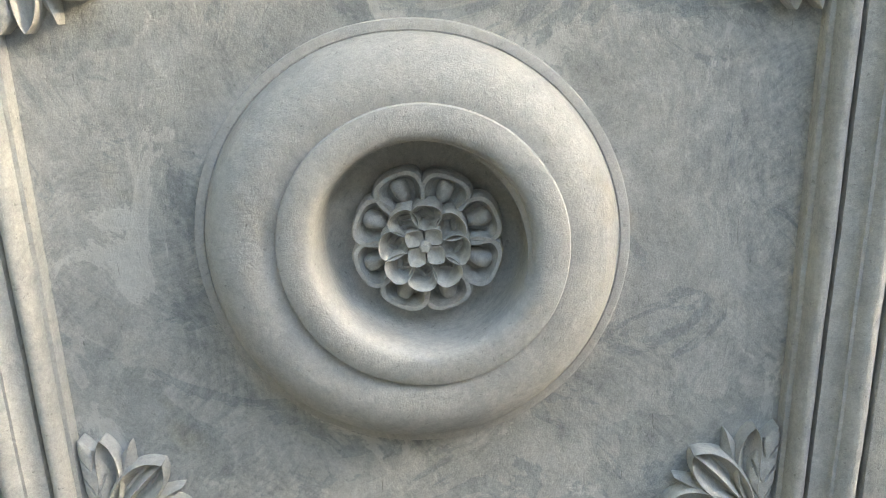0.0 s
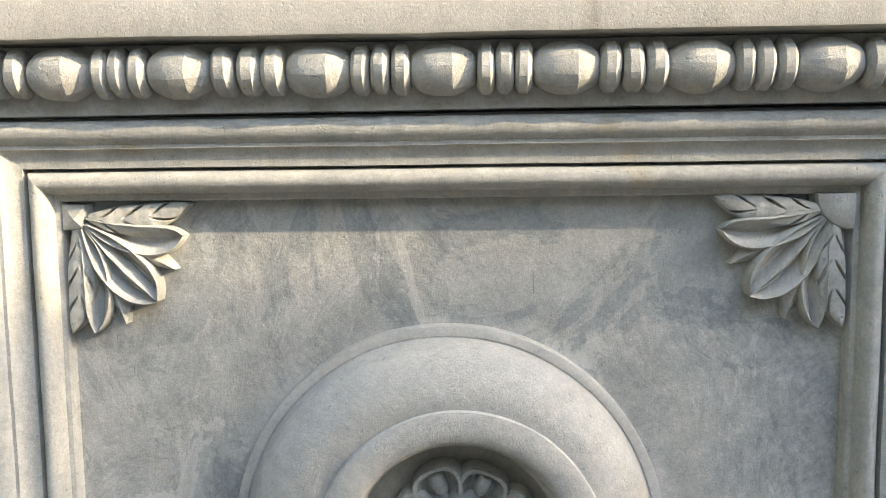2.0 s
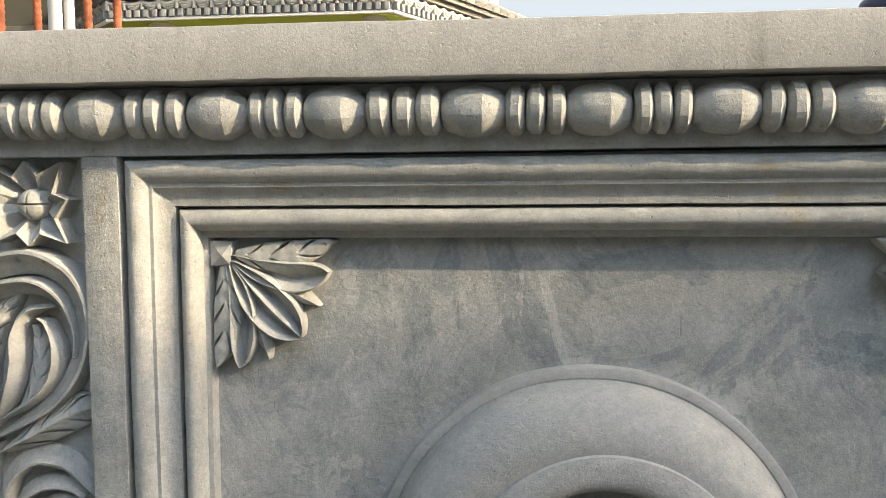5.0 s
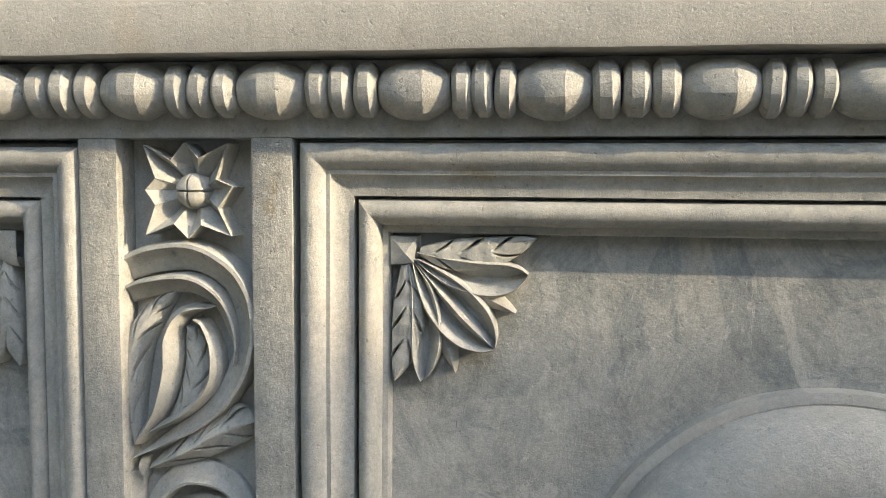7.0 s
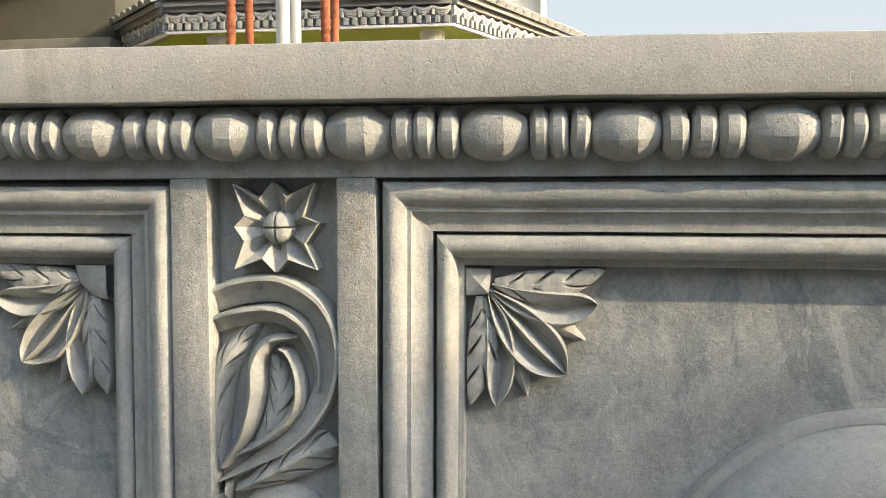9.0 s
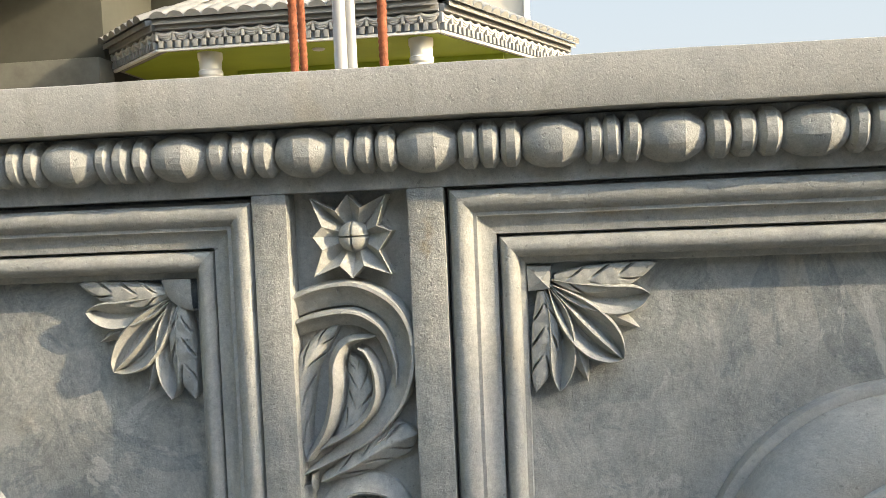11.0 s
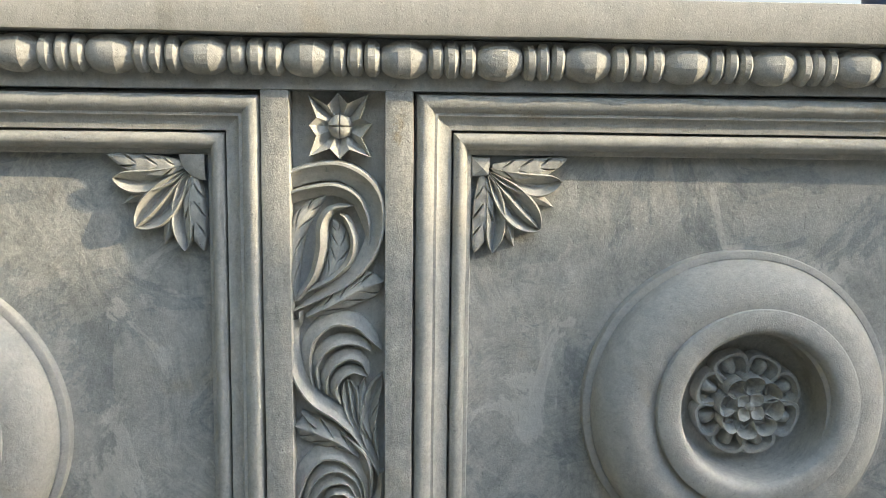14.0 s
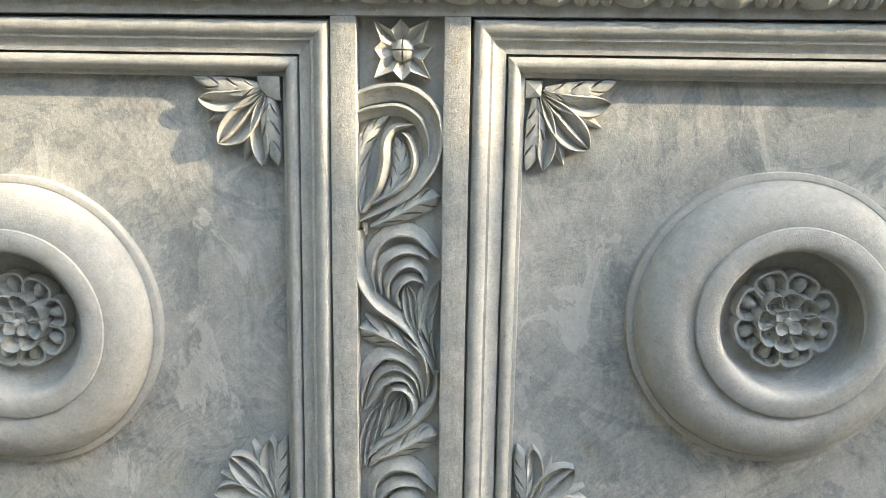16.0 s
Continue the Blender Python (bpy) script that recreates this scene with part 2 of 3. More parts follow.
def turned(profile, segments, axis):
    """A turned body from (along, radius) pairs, about the x or y axis."""
    rings = []
    for a, r in profile:
        ring = []
        for k in range(segments):
            w = 2 * math.pi * k / segments
            c, s = r * math.cos(w), r * math.sin(w)
            ring.append((a, c, s) if axis == "x" else (c, a, s) if axis == "y" else (c, s, a))
        rings.append(ring)
    bm, rows = loft(rings, True)
    for row, r in ((rows[0], profile[0][1]), (rows[-1], profile[-1][1])):
        if r > 1e-4:
            bm.faces.new(row)
    bmesh.ops.remove_doubles(bm, verts=bm.verts, dist=1e-6)
    return bm


def curve_points(pts, n):
    """Points on a smooth curve through pts, evenly in parameter."""
    p = [Vector(q) for q in pts]
    p = [2 * p[0] - p[1]] + p + [2 * p[-1] - p[-2]]
    out = []
    for k in range(n + 1):
        u = k / n * (len(p) - 3)
        i = min(int(u), len(p) - 4)
        f = u - i
        a, b, c, d = p[i:i + 4]
        out.append(0.5 * ((2 * b) + (c - a) * f + (2 * a - 5 * b + 4 * c - d) * f * f + (3 * b - a - 3 * c + d) * f ** 3))
    return out


LEAF2 = ((-1, 0.86), (-0.9, 0.98), (-0.78, 0.86), (-0.42, 0.26), (-0.28, 0.24), (-0.11, 0.80), (0, 0.92), (0.11, 0.80), (0.28, 0.24), (0.42, 0.26), (0.78, 0.86), (0.9, 0.98), (1, 0.86))
LEAF1 = ((-1, 0.86), (-0.86, 0.98), (-0.66, 0.82), (-0.2, 0.22), (0, 0.14), (0.2, 0.22), (0.66, 0.82), (0.86, 0.98), (1, 0.86))
RIDGE = ((-1, 0.42), (-0.92, 0.52), (-0.5, 0.72), (-0.1, 0.97), (0, 1.0), (0.1, 0.97), (0.5, 0.72), (0.92, 0.52), (1, 0.42))
ROUND = ((-1, 0.25), (-0.85, 0.62), (-0.5, 0.9), (0, 1.0), (0.5, 0.9), (0.85, 0.62), (1, 0.25))
BANDL = ((-1, 0.55), (-0.8, 0.98), (-0.55, 1.0), (-0.2, 0.7), (0.3, 0.5), (0.75, 0.42), (1, 0.3))
BANDR = tuple((-v, h) for v, h in reversed(BANDL))


def ribbon(pts, width, height, profile, n=22, grow=0.35, tip=1.0, start=0.35, floor=0.004, low=0.55, veins=0, skew=0.22):
    """A carved leaf or stem along a curve in the wall's plane (u to the right, w down), proud of it towards -y.
    width: greatest half width; grow: where along it that is; start: share of it at the root; tip: how pointed the end is."""
    line = curve_points([(u, w, 0) for u, w in pts], n)
    finer = [(v, float(np.interp(v, [q for q, _ in profile], [g for _, g in profile]))) for v in np.linspace(-1, 1, 31)]
    rings = []
    for k, c in enumerate(line):
        t = k / n
        d = (line[min(k + 1, n)] - line[max(k - 1, 0)]).normalized()
        side = Vector((-d.y, d.x, 0))
        if t < grow:
            s = start + (1 - start) * math.sin(t / grow * math.pi / 2)
        else:
            s = max(1 - ((t - grow) / (1 - grow)) ** (1.0 + tip), 0.0)
            s = s ** 0.75 if tip < 1.5 else s
        hw = max(width * s, 0.0006)
        h = height * (low + (1 - low) * math.sin(min(1, 0.15 + t * 1.1) * math.pi * 0.85))
        wob = 1 + 0.06 * noise.noise(Vector((c.x * 90, c.y * 90, width * 1000)))
        ring = []
        for v, hh in (finer if veins else profile):
            if veins:
                f = ((t - abs(v) * skew) * veins) % 1.0
                cut = max(0.0, 1 - abs(f - 0.5) / 0.09) * min(1, max(0, 1.6 * abs(v) - 0.15)) if 0.12 < t < 0.92 else 0.0
                hh *= 1 - 0.8 * cut * min(1, (1 - abs(v)) / 0.22)
            ring.append((c + side * hw * v, hh * h * wob))
        ring = [(ring[0][0], -floor)] + ring + [(ring[-1][0], -floor)]
        rings.append([(p.x, -hh, -p.y) for p, hh in ring])
    bm, rows = loft(rings)
    bm.faces.new(rows[0])
    bm.faces.new(rows[-1])
    return bm


# ---- plan of the wall (metres; its face looks to -y, the panels' ground is y = 0) ----
HALF = 0.490                   # half of a panel's moulding, outside
TOP, BOTTOM = 1.641, 0.739     # outside of the mouldings
FACE = 0.0485                  # stiles and rails stand proud of the panels by this
SLAB0, SLAB1, SLABY = 1.7115, 1.7642, -0.089
FALL = -0.005                 # the coping falls to the right by this much a metre, from x = -0.42
PANELS = [CENTRE - PITCH * 2, CENTRE - PITCH, CENTRE, CENTRE + PITCH]
X0, X1 = PANELS[0] - 0.7, PANELS[-1] + 0.7
PILASTERS = [c + PITCH / 2 for c in PANELS[:-1]]
RECESS = 0.0655                # half width of the carved strip

MEDALLION = [(CENTRE + (k - 2) * PITCH + (0.003 if k != 1 else -0.036), 1.196 if k != 1 else 1.158, 1.0 if k != 1 else 1.05) for k in range(4)]   # middle and size of each hollow


def fallen(bm, above):
    """Lets what lies above a height follow the coping's fall."""
    for v in bm.verts:
        if v.co.z > above:
            v.co.z += FALL * (v.co.x + 0.42)
    return bm


ground = tagged(part("ground", box(-400, 400, -400, 400, -0.5, 0), SOIL), "dry bare soil ground", "ground", kind="structure")

def panel_plate(x0, x1, cx, cz, r):
    """The plaster coat of one bay, 4 cm thick, with a round hollow through it."""
    n = 96
    angles = [2 * math.pi * k / n for k in range(n)] + [math.atan2(z - cz, x - cx) % (2 * math.pi) for x in (x0, x1) for z in (0.0, SLAB0)]
    rings = [[], [], []]
    for a in sorted(angles):
        ca, sa = math.cos(a), math.sin(a)
        far = min(((x1 if ca > 0 else x0) - cx) / ca if abs(ca) > 1e-6 else 9, ((SLAB0 if sa > 0 else 0.0) - cz) / sa if abs(sa) > 1e-6 else 9)
        rings[0].append((cx + far * ca, 0.0, cz + far * sa))
        rings[1].append((cx + r * ca, 0.0, cz + r * sa))
        rings[2].append((cx + r * ca, 0.042, cz + r * sa))
    return loft(rings, True)[0]


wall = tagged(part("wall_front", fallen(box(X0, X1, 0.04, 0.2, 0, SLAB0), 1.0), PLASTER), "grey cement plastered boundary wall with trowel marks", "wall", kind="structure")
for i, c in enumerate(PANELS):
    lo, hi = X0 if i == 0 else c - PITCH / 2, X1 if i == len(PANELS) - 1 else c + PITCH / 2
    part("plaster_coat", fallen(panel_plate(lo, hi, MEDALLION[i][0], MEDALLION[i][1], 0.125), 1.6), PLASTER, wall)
part("top_rail", fallen(box(X0, X1, -FACE, 0.002, TOP + 0.002, SLAB0, 0.002, 90, 0.0006), TOP + 0.03), CEMENT, wall)
part("bottom_rail", box(X0, X1, -FACE, 0.002, 0.0, BOTTOM - 0.002, 0.002), CEMENT, wall)
for c in PILASTERS:
    a, b = c - PITCH / 2 + HALF, c + PITCH / 2 - HALF
    for lo, hi in ((a, c - RECESS), (c + RECESS, b)):
        bm = box(BOTTOM - 0.002, TOP + 0.002, -FACE, 0.002, lo, hi, 0.0022, 60, 0.0006)
        for v in bm.verts:
            v.co = Vector((v.co.z, v.co.y, v.co.x))
        part("stile", bm, STILE, wall)
    part("strip_ground", box(c - RECESS, c + RECESS, -0.016, 0.002, BOTTOM - 0.002, TOP + 0.002), CEMENT, wall)

bm = fallen(box(X0, X1, SLABY, 0.24, SLAB0 + 0.0005, SLAB1, 0.0025, 160, 0.0012), 0)
tagged(part("coping", bm, COPING), "rough sanded cement coping slab on the wall", "coping", kind="structure")


# ---- mouldings round the panels ----
PROFILE = ((0.0, 0.022), (0.0032, 0.022), (0.0036, 0.040), (0.005, 0.0450), (0.009, 0.0492), (0.0145, 0.0505), (0.020, 0.0490), (0.0245, 0.0455),
           (0.027, 0.0420), (0.0280, 0.0408), (0.0320, 0.0410), (0.0328, 0.0385), (0.037, 0.0350), (0.042, 0.0328), (0.048, 0.0315), (0.0515, 0.0313),
           (0.0516, 0.010), (0.0545, 0.010), (0.0548, 0.026), (0.0567, 0.031), (0.061, 0.0352), (0.066, 0.0362), (0.071, 0.0345), (0.0755, 0.029),
           (0.078, 0.022), (0.0785, 0.0165), (0.0845, 0.0155), (0.086, 0.013), (0.086, -0.004))
HEIGHT = (TOP - BOTTOM) / 2
MIDZ = (TOP + BOTTOM) / 2


def narrowed(d, share):
    """The inner rib, made narrower by a share."""
    return d if d < 0.0548 else 0.0548 + (d - 0.0548) * share


def moulding_strip(half_len, half_other, seed, own=1.0, ends=1.0):
    """The upper strip of a frame, mitred at both ends; its middle is the frame's middle. own, ends: how wide its inner rib and that of the strips beside it are."""
    n = 240
    rings = []
    for k in range(n + 1):
        f = -1 + 2 * k / n
        ring = []
        for d, p in PROFILE:
            x = f * (half_len - narrowed(d, ends))
            wob = noise.noise(Vector((x * 7, d * 30, seed))) * 0.0007 + noise.noise(Vector((x * 30, d * 30, seed))) * 0.0002
            wob *= 1 - abs(f) ** 12
            ring.append((x, -(p + wob), half_other - narrowed(d, own) + wob * 0.8))
        rings.append(ring)
    return loft(rings)[0]


strips = [mesh_of(moulding_strip(HALF, HEIGHT, 3.1, 1.0, 0.87), CEMENT, 0.7, "moulding_strip"), mesh_of(moulding_strip(HEIGHT, HALF, 8.7, 0.87, 1.0), CEMENT, 0.7, "moulding_strip")]
for c in PANELS:
    fr = empty("panel_moulding", pose(c, 0, MIDZ, 0, 0.2, 0), label="grey cement moulding of two rounded ribs framing a wall panel", category="moulding", group="panel mouldings")
    for k in range(4):
        ob = part("moulding_strip", strips[k % 2], CEMENT, fr)
        ob.matrix_basis = pose(0, 0, 0, 0, 90 * k, 0)


# ---- bead moulding under the coping ----
def bead(profile, seed):
    """A bead cut with a chisel: flat bands along it with hard creases, slightly uneven round it."""
    bm = turned(profile, 26, "x")
    s = Vector((seed * 7.3, seed * 1.7, 0))
    for v in bm.verts:
        v.co += noise.noise_vector(v.co * 45 + s) * 0.0012 + noise.noise_vector(v.co * 150 + s) * 0.00035
    return mesh_of(bm, CEMENT, 0.25, "bead")


BARREL = ((-0.0315, 0.006), (-0.0315, 0.0120), (-0.0290, 0.0160), (-0.0240, 0.0200), (-0.0170, 0.0232), (-0.0080, 0.0255), (0.0090, 0.0257), (0.0175, 0.0228), (0.0245, 0.0192), (0.0290, 0.0156), (0.0315, 0.0118), (0.0315, 0.006))
DISC = ((-0.0092, 0.006), (-0.0092, 0.0165), (-0.0080, 0.0195), (-0.0042, 0.0242), (0.0040, 0.0246), (0.0080, 0.0200), (0.0092, 0.0165), (0.0092, 0.006))
barrels = [bead(BARREL, k) for k in range(8)]
discs = [bead(DISC, 20 + k) for k in range(8)]
row = empty("bead_moulding", pose(0, 0, 0), label="row of carved cement barrel and disc beads under the coping", category="moulding")
BEAD = 0.1234
AXIS_Y, AXIS_Z = -0.056, 1.6830
rnd = random.Random(5)
barrel_x = [-0.776, -0.640, -0.511, -0.383, -0.264, -0.1285, -0.009, 0.108, 0.234, 0.353]
while barrel_x[0] > X0 + 0.2:
    barrel_x.insert(0, barrel_x[0] - BEAD)
while barrel_x[-1] < X1 - 0.2:
    barrel_x.append(barrel_x[-1] + BEAD)
for x, after in zip(barrel_x, barrel_x[1:] + [barrel_x[-1] + BEAD]):
    z = AXIS_Z - 0.007 * (x + 0.42)
    part("barrel_bead", rnd.choice(barrels), CEMENT, row).matrix_basis = pose(x, AXIS_Y + rnd.uniform(-0.0008, 0.0008), z, rnd.uniform(-60, 60), rnd.uniform(-1, 1), rnd.uniform(-1.5, 1.5))
    step = (after - x - 0.0625) / 3
    for j in range(3):
        ob = part("disc_bead", rnd.choice(discs), CEMENT, row)
        ob.matrix_basis = pose(x + 0.03125 + step * (j + 0.5), AXIS_Y + rnd.uniform(-0.001, 0.001), z, rnd.uniform(-180, 180), rnd.uniform(-2, 2), rnd.uniform(-4, 4)) @ Matrix.Diagonal((step / 0.0197, 1, 1, 1))


# ---- round medallions ----
RING = ((0.004, 0.2348), (-0.0130, 0.2345), (-0.0150, 0.2338), (-0.0160, 0.2320), (-0.0162, 0.2240), (-0.0150, 0.2232), (-0.0155, 0.2222), (-0.0225, 0.2205), (-0.0340, 0.2158), (-0.0450, 0.2085),
        (-0.0535, 0.1980), (-0.059, 0.187), (-0.0620, 0.176), (-0.0628, 0.165), (-0.0622, 0.158), (-0.0612, 0.1515), (-0.0595, 0.147), (-0.0570, 0.138), (-0.050, 0.122))
INNER = ((-0.0560, 0.1490), (-0.0630, 0.1487), (-0.0655, 0.1474), (-0.0675, 0.142), (-0.0686, 0.134), (-0.0687, 0.125), (-0.0674, 0.1182), (-0.0640, 0.1140), (-0.0580, 0.1113), (-0.0500, 0.1099), (-0.0400, 0.1090), (-0.015, 0.1072))
BOWL = ((-0.022, 0.1076), (-0.006, 0.1066), (0.005, 0.1035), (0.0105, 0.0975), (0.0135, 0.086), (0.015, 0.06), (0.0155, 0.0))


def revolve(profile, seed):
    bm = turned(profile, 128, "y")
    for f in [f for f in bm.faces if len(f.verts) > 8]:
        bm.faces.remove(f)
    for v in bm.verts:
        v.co += noise.noise_vector(v.co * 11 + Vector((seed, 0, 0))) * 0.0009
    return bm


ring_mesh = mesh_of(revolve(RING, 1), SMOOTH, 0.55, "ring")
inner_mesh = mesh_of(revolve(INNER, 5), SMOOTH, 0.55, "inner_ring")
bowl_mesh = mesh_of(revolve(BOWL, 9), CEMENT, 0.8, "bowl")


def petal_bm(r0, wide, long, heights, square=2.0, n=28, seed=0.0):
    """A cupped petal on the +x axis: rings from its middle to its rim, then down to the ground."""
    rings = []
    for f, h, slope in heights:
        ring = []
        for k in range(n):
            a = 2 * math.pi * k / n
            ca, sa = math.cos(a), math.sin(a)
            e = (abs(ca) ** square + abs(sa) ** square) ** (-1 / square)
            x, z = r0 + long * f * ca * e, wide * f * sa * e * (1 + 0.22 * ca)
            hh = h + slope * ca * f
            p = Vector((x, -hh, z))
            ring.append(p + noise.noise_vector(p * 120 + Vector((seed, 0, 0))) * 0.0006)
        rings.append(ring)
    bm, rows = loft(rings, True)
    bm.faces.new(rows[0])
    return bm


OUTER = ((0.2, 0.005, 0.002), (0.52, 0.0055, 0.002), (0.70, 0.0145, 0.003), (0.79, 0.0222, 0.002), (0.93, 0.0232, 0.001), (1.0, 0.0195, 0.0), (1.01, 0.003, 0.0))
CUP = ((0.1, 0.018, 0.0), (0.45, 0.019, 0.002), (0.72, 0.0265, 0.005), (0.88, 0.0350, 0.006), (0.96, 0.0372, 0.005), (1.0, 0.035, 0.004), (1.02, 0.008, 0.0))
HEART = ((0.1, 0.0300, 0.0), (0.6, 0.0315, 0.002), (0.88, 0.0345, 0.003), (1.0, 0.0350, 0.003), (1.02, 0.015, 0.0))
BUMP = ((0.02, 0.0215, 0.0), (0.35, 0.0210, 0.002), (0.7, 0.0180, 0.002), (0.92, 0.011, 0.0), (1.0, 0.002, 0.0))
outer_mesh = mesh_of(petal_bm(0.0575, 0.0285, 0.0275, OUTER, 2.5), CEMENT, 0.7, "petal")
bump_mesh = mesh_of(petal_bm(0.0615, 0.0102, 0.0168, BUMP, 2.3, 18, 3), CEMENT, 0.9, "petal_boss")
cup_mesh = mesh_of(petal_bm(0.034, 0.0166, 0.0165, CUP, 2.2, 24, 7), CEMENT, 0.8, "cup_petal")
heart_mesh = mesh_of(petal_bm(0.0140, 0.0116, 0.0122, HEART, 1.25, 24, 5), CEMENT, 0.7, "heart_petal")
bud_mesh = mesh_of(turned(((-0.02, 0.0068), (-0.0355, 0.0066), (-0.0385, 0.0052), (-0.0398, 0.003), (-0.040, 0.0)), 16, "y"), CEMENT, 0.9, "bud")
cut_mesh = mesh_of(box(-0.0048, 0.0048, -0.0406, -0.035, -0.0008, 0.0008), CEMENT, 0.6, "bud_cross")

for i, c in enumerate(PANELS):
    mx, mz, size = MEDALLION[i]
    med = empty("round_medallion", pose(mx + 0.006, 0, mz) @ Matrix.Diagonal((size, 1, size, 1)), label="round grey cement medallion ring with a hollow centre", category="medallion", group="medallions")
    part("ring", ring_mesh, SMOOTH, med).matrix_basis = pose(-0.0140, 0, -0.009) @ Matrix.Diagonal((0.988, 1, 1, 1))
    part("inner_ring", inner_mesh, SMOOTH, med)
    part("bowl", bowl_mesh, CEMENT, med)
    ros = empty("carved_rosette", pose(mx + (-0.002 if i == 1 else 0.007), 0.0105, mz - 0.0055, 0, 0 if i == 2 else 9, 0) @ Matrix.Diagonal((0.96, 1.18, 0.96, 1)), label="carved grey cement rosette of eight bossed petals in a hollow", category="rosette", group="rosettes")
    for k in range(8):
        ob = part("petal", outer_mesh, CEMENT, ros)
        ob.matrix_basis = pose(0, 0, 0, 0, 45 * k + 22.5 + rnd.uniform(-2, 2), 0) @ Matrix.Diagonal((rnd.uniform(0.97, 1.04), 1, rnd.uniform(0.95, 1.05), 1))
        part("petal_boss", bump_mesh, CEMENT, ob)
        ob = part("cup_petal", cup_mesh, CEMENT, ros)
        ob.matrix_basis = pose(0, rnd.uniform(-0.001, 0.001), 0, 0, 45 * k + 6 + rnd.uniform(-2, 2), 0) @ Matrix.Diagonal((rnd.uniform(0.97, 1.04), 1, rnd.uniform(0.97, 1.04), 1))
    for k in range(4):
        ob = part("heart_petal", heart_mesh, CEMENT, ros)
        ob.matrix_basis = pose(0, 0, 0, 0, 90 * k + 40, 0)
    part("bud", bud_mesh, CEMENT, ros)
    for k in range(2):
        part("bud_cross", cut_mesh, CEMENT, ros).matrix_basis = pose(0, 0, 0, 0, 45 + 90 * k, 0)


# ---- leaves in the panels' corners (drawn for the upper left corner) ----
def button():
    bm = bmesh.new()
    lo = [bm.verts.new(p) for p in ((0, 0.004, 0), (0.028, 0.004, 0), (0.028, 0.004, -0.029), (0, 0.004, -0.029))]
    mid = [bm.verts.new(p) for p in ((0.001, -0.014, -0.001), (0.0265, -0.0165, -0.002), (0.0245, -0.0205, -0.0255), (0.002, -0.0165, -0.0275))]
    top = bm.verts.new((0.0165, -0.0225, -0.0165))
    for k in range(4):
        bm.faces.new((lo[k], lo[(k + 1) % 4], mid[(k + 1) % 4], mid[k]))
        bm.faces.new((mid[k], mid[(k + 1) % 4], top))
    return bm


FLAT = ((-1, 0.72), (-0.9, 0.88), (-0.7, 0.92), (-0.45, 0.98), (-0.2, 1.0), (0, 1.0), (0.2, 1.0), (0.45, 0.98), (0.7, 0.92), (0.9, 0.88), (1, 0.72))
LOBES = (
    (((0.030, 0.015), (0.060, 0.018), (0.100, 0.014), (0.137, 0.002)), 0.0150, 0.0165, ROUND, 0.45, 1.0, 0.3),
    (((0.026, 0.019), (0.058, 0.033), (0.095, 0.040), (0.130, 0.035)), 0.0168, 0.0180, LEAF1, 0.66, 1.3, 0.22),
    (((0.080, 0.052), (0.098, 0.060), (0.119, 0.071)), 0.0115, 0.0130, RIDGE, 0.2, 0.2, 0.9),
    (((0.026, 0.024), (0.047, 0.050), (0.072, 0.078), (0.100, 0.104)), 0.0250, 0.0190, LEAF2, 0.62, 1.3, 0.14),
    (((0.050, 0.086), (0.056, 0.106), (0.063, 0.129)), 0.0115, 0.0125, RIDGE, 0.2, 0.2, 0.9),
    (((0.022, 0.026), (0.033, 0.056), (0.036, 0.095), (0.032, 0.137)), 0.0148, 0.0180, LEAF1, 0.66, 1.3, 0.22),
    (((0.016, 0.028), (0.019, 0.060), (0.016, 0.100), (0.006, 0.137)), 0.0150, 0.0165, ROUND, 0.5, 1.0, 0.3),
)
leaf = empty("corner_leaf", pose(0, 0, 0), label="carved cement acanthus leaf fan in a panel corner", category="carved leaf", group="corner leaves")
for pts, w, h, prof, grow, tip, start in LOBES:
    veined = prof is ROUND
    part("leaf_lobe", ribbon(pts, w, h * 1.3, FLAT if veined else prof, 120 if veined else 24, grow, tip, start, veins=4 if veined else 0, low=0.85), CEMENT, leaf, sharp=0.75)
corners = []
INX, INZ = HALF - 0.0825, HEIGHT - 0.0865
for c in PANELS:
    for sx in (1, -1):
        for sz in (1, -1):
            corners.append(Matrix.Translation((c - sx * INX, 0, MIDZ + sz * INZ)) @ Matrix.Diagonal((sx, 1, sz, 1)))
leaf.matrix_basis = corners[0]
leaves = [leaf]
for m in corners[1:]:
    made = copy_thing(leaf, Matrix.Identity(4))
    made.matrix_basis = m
    leaves.append(made)


def quarter_button():
    """A quarter-round cushion that fills the corner."""
    rings = []
    for r, h in ((0.037, -0.004), (0.037, 0.017), (0.0355, 0.0215), (0.030, 0.0245), (0.015, 0.0260), (0.0005, 0.0260)):
        rings.append([(r * math.cos(a), -h, -r * math.sin(a)) for a in [k * math.pi / 20 for k in range(11)]])
    return loft(rings)[0]


square, quarter = mesh_of(button(), CEMENT, 0.3, "button"), mesh_of(quarter_button(), CEMENT, 0.6, "button")
for k, ob in enumerate(leaves):
    part("button", square if k % 4 < 2 else quarter, CEMENT, ob)


# ---- carved strips between the panels ----
def at(*pts):
    """From the carver's drawing, 2080 units to the metre, to the strip: across from its middle, down from its top."""
    return [((x - 194) / 2080, (y - 48) / 2080) for x, y in pts]


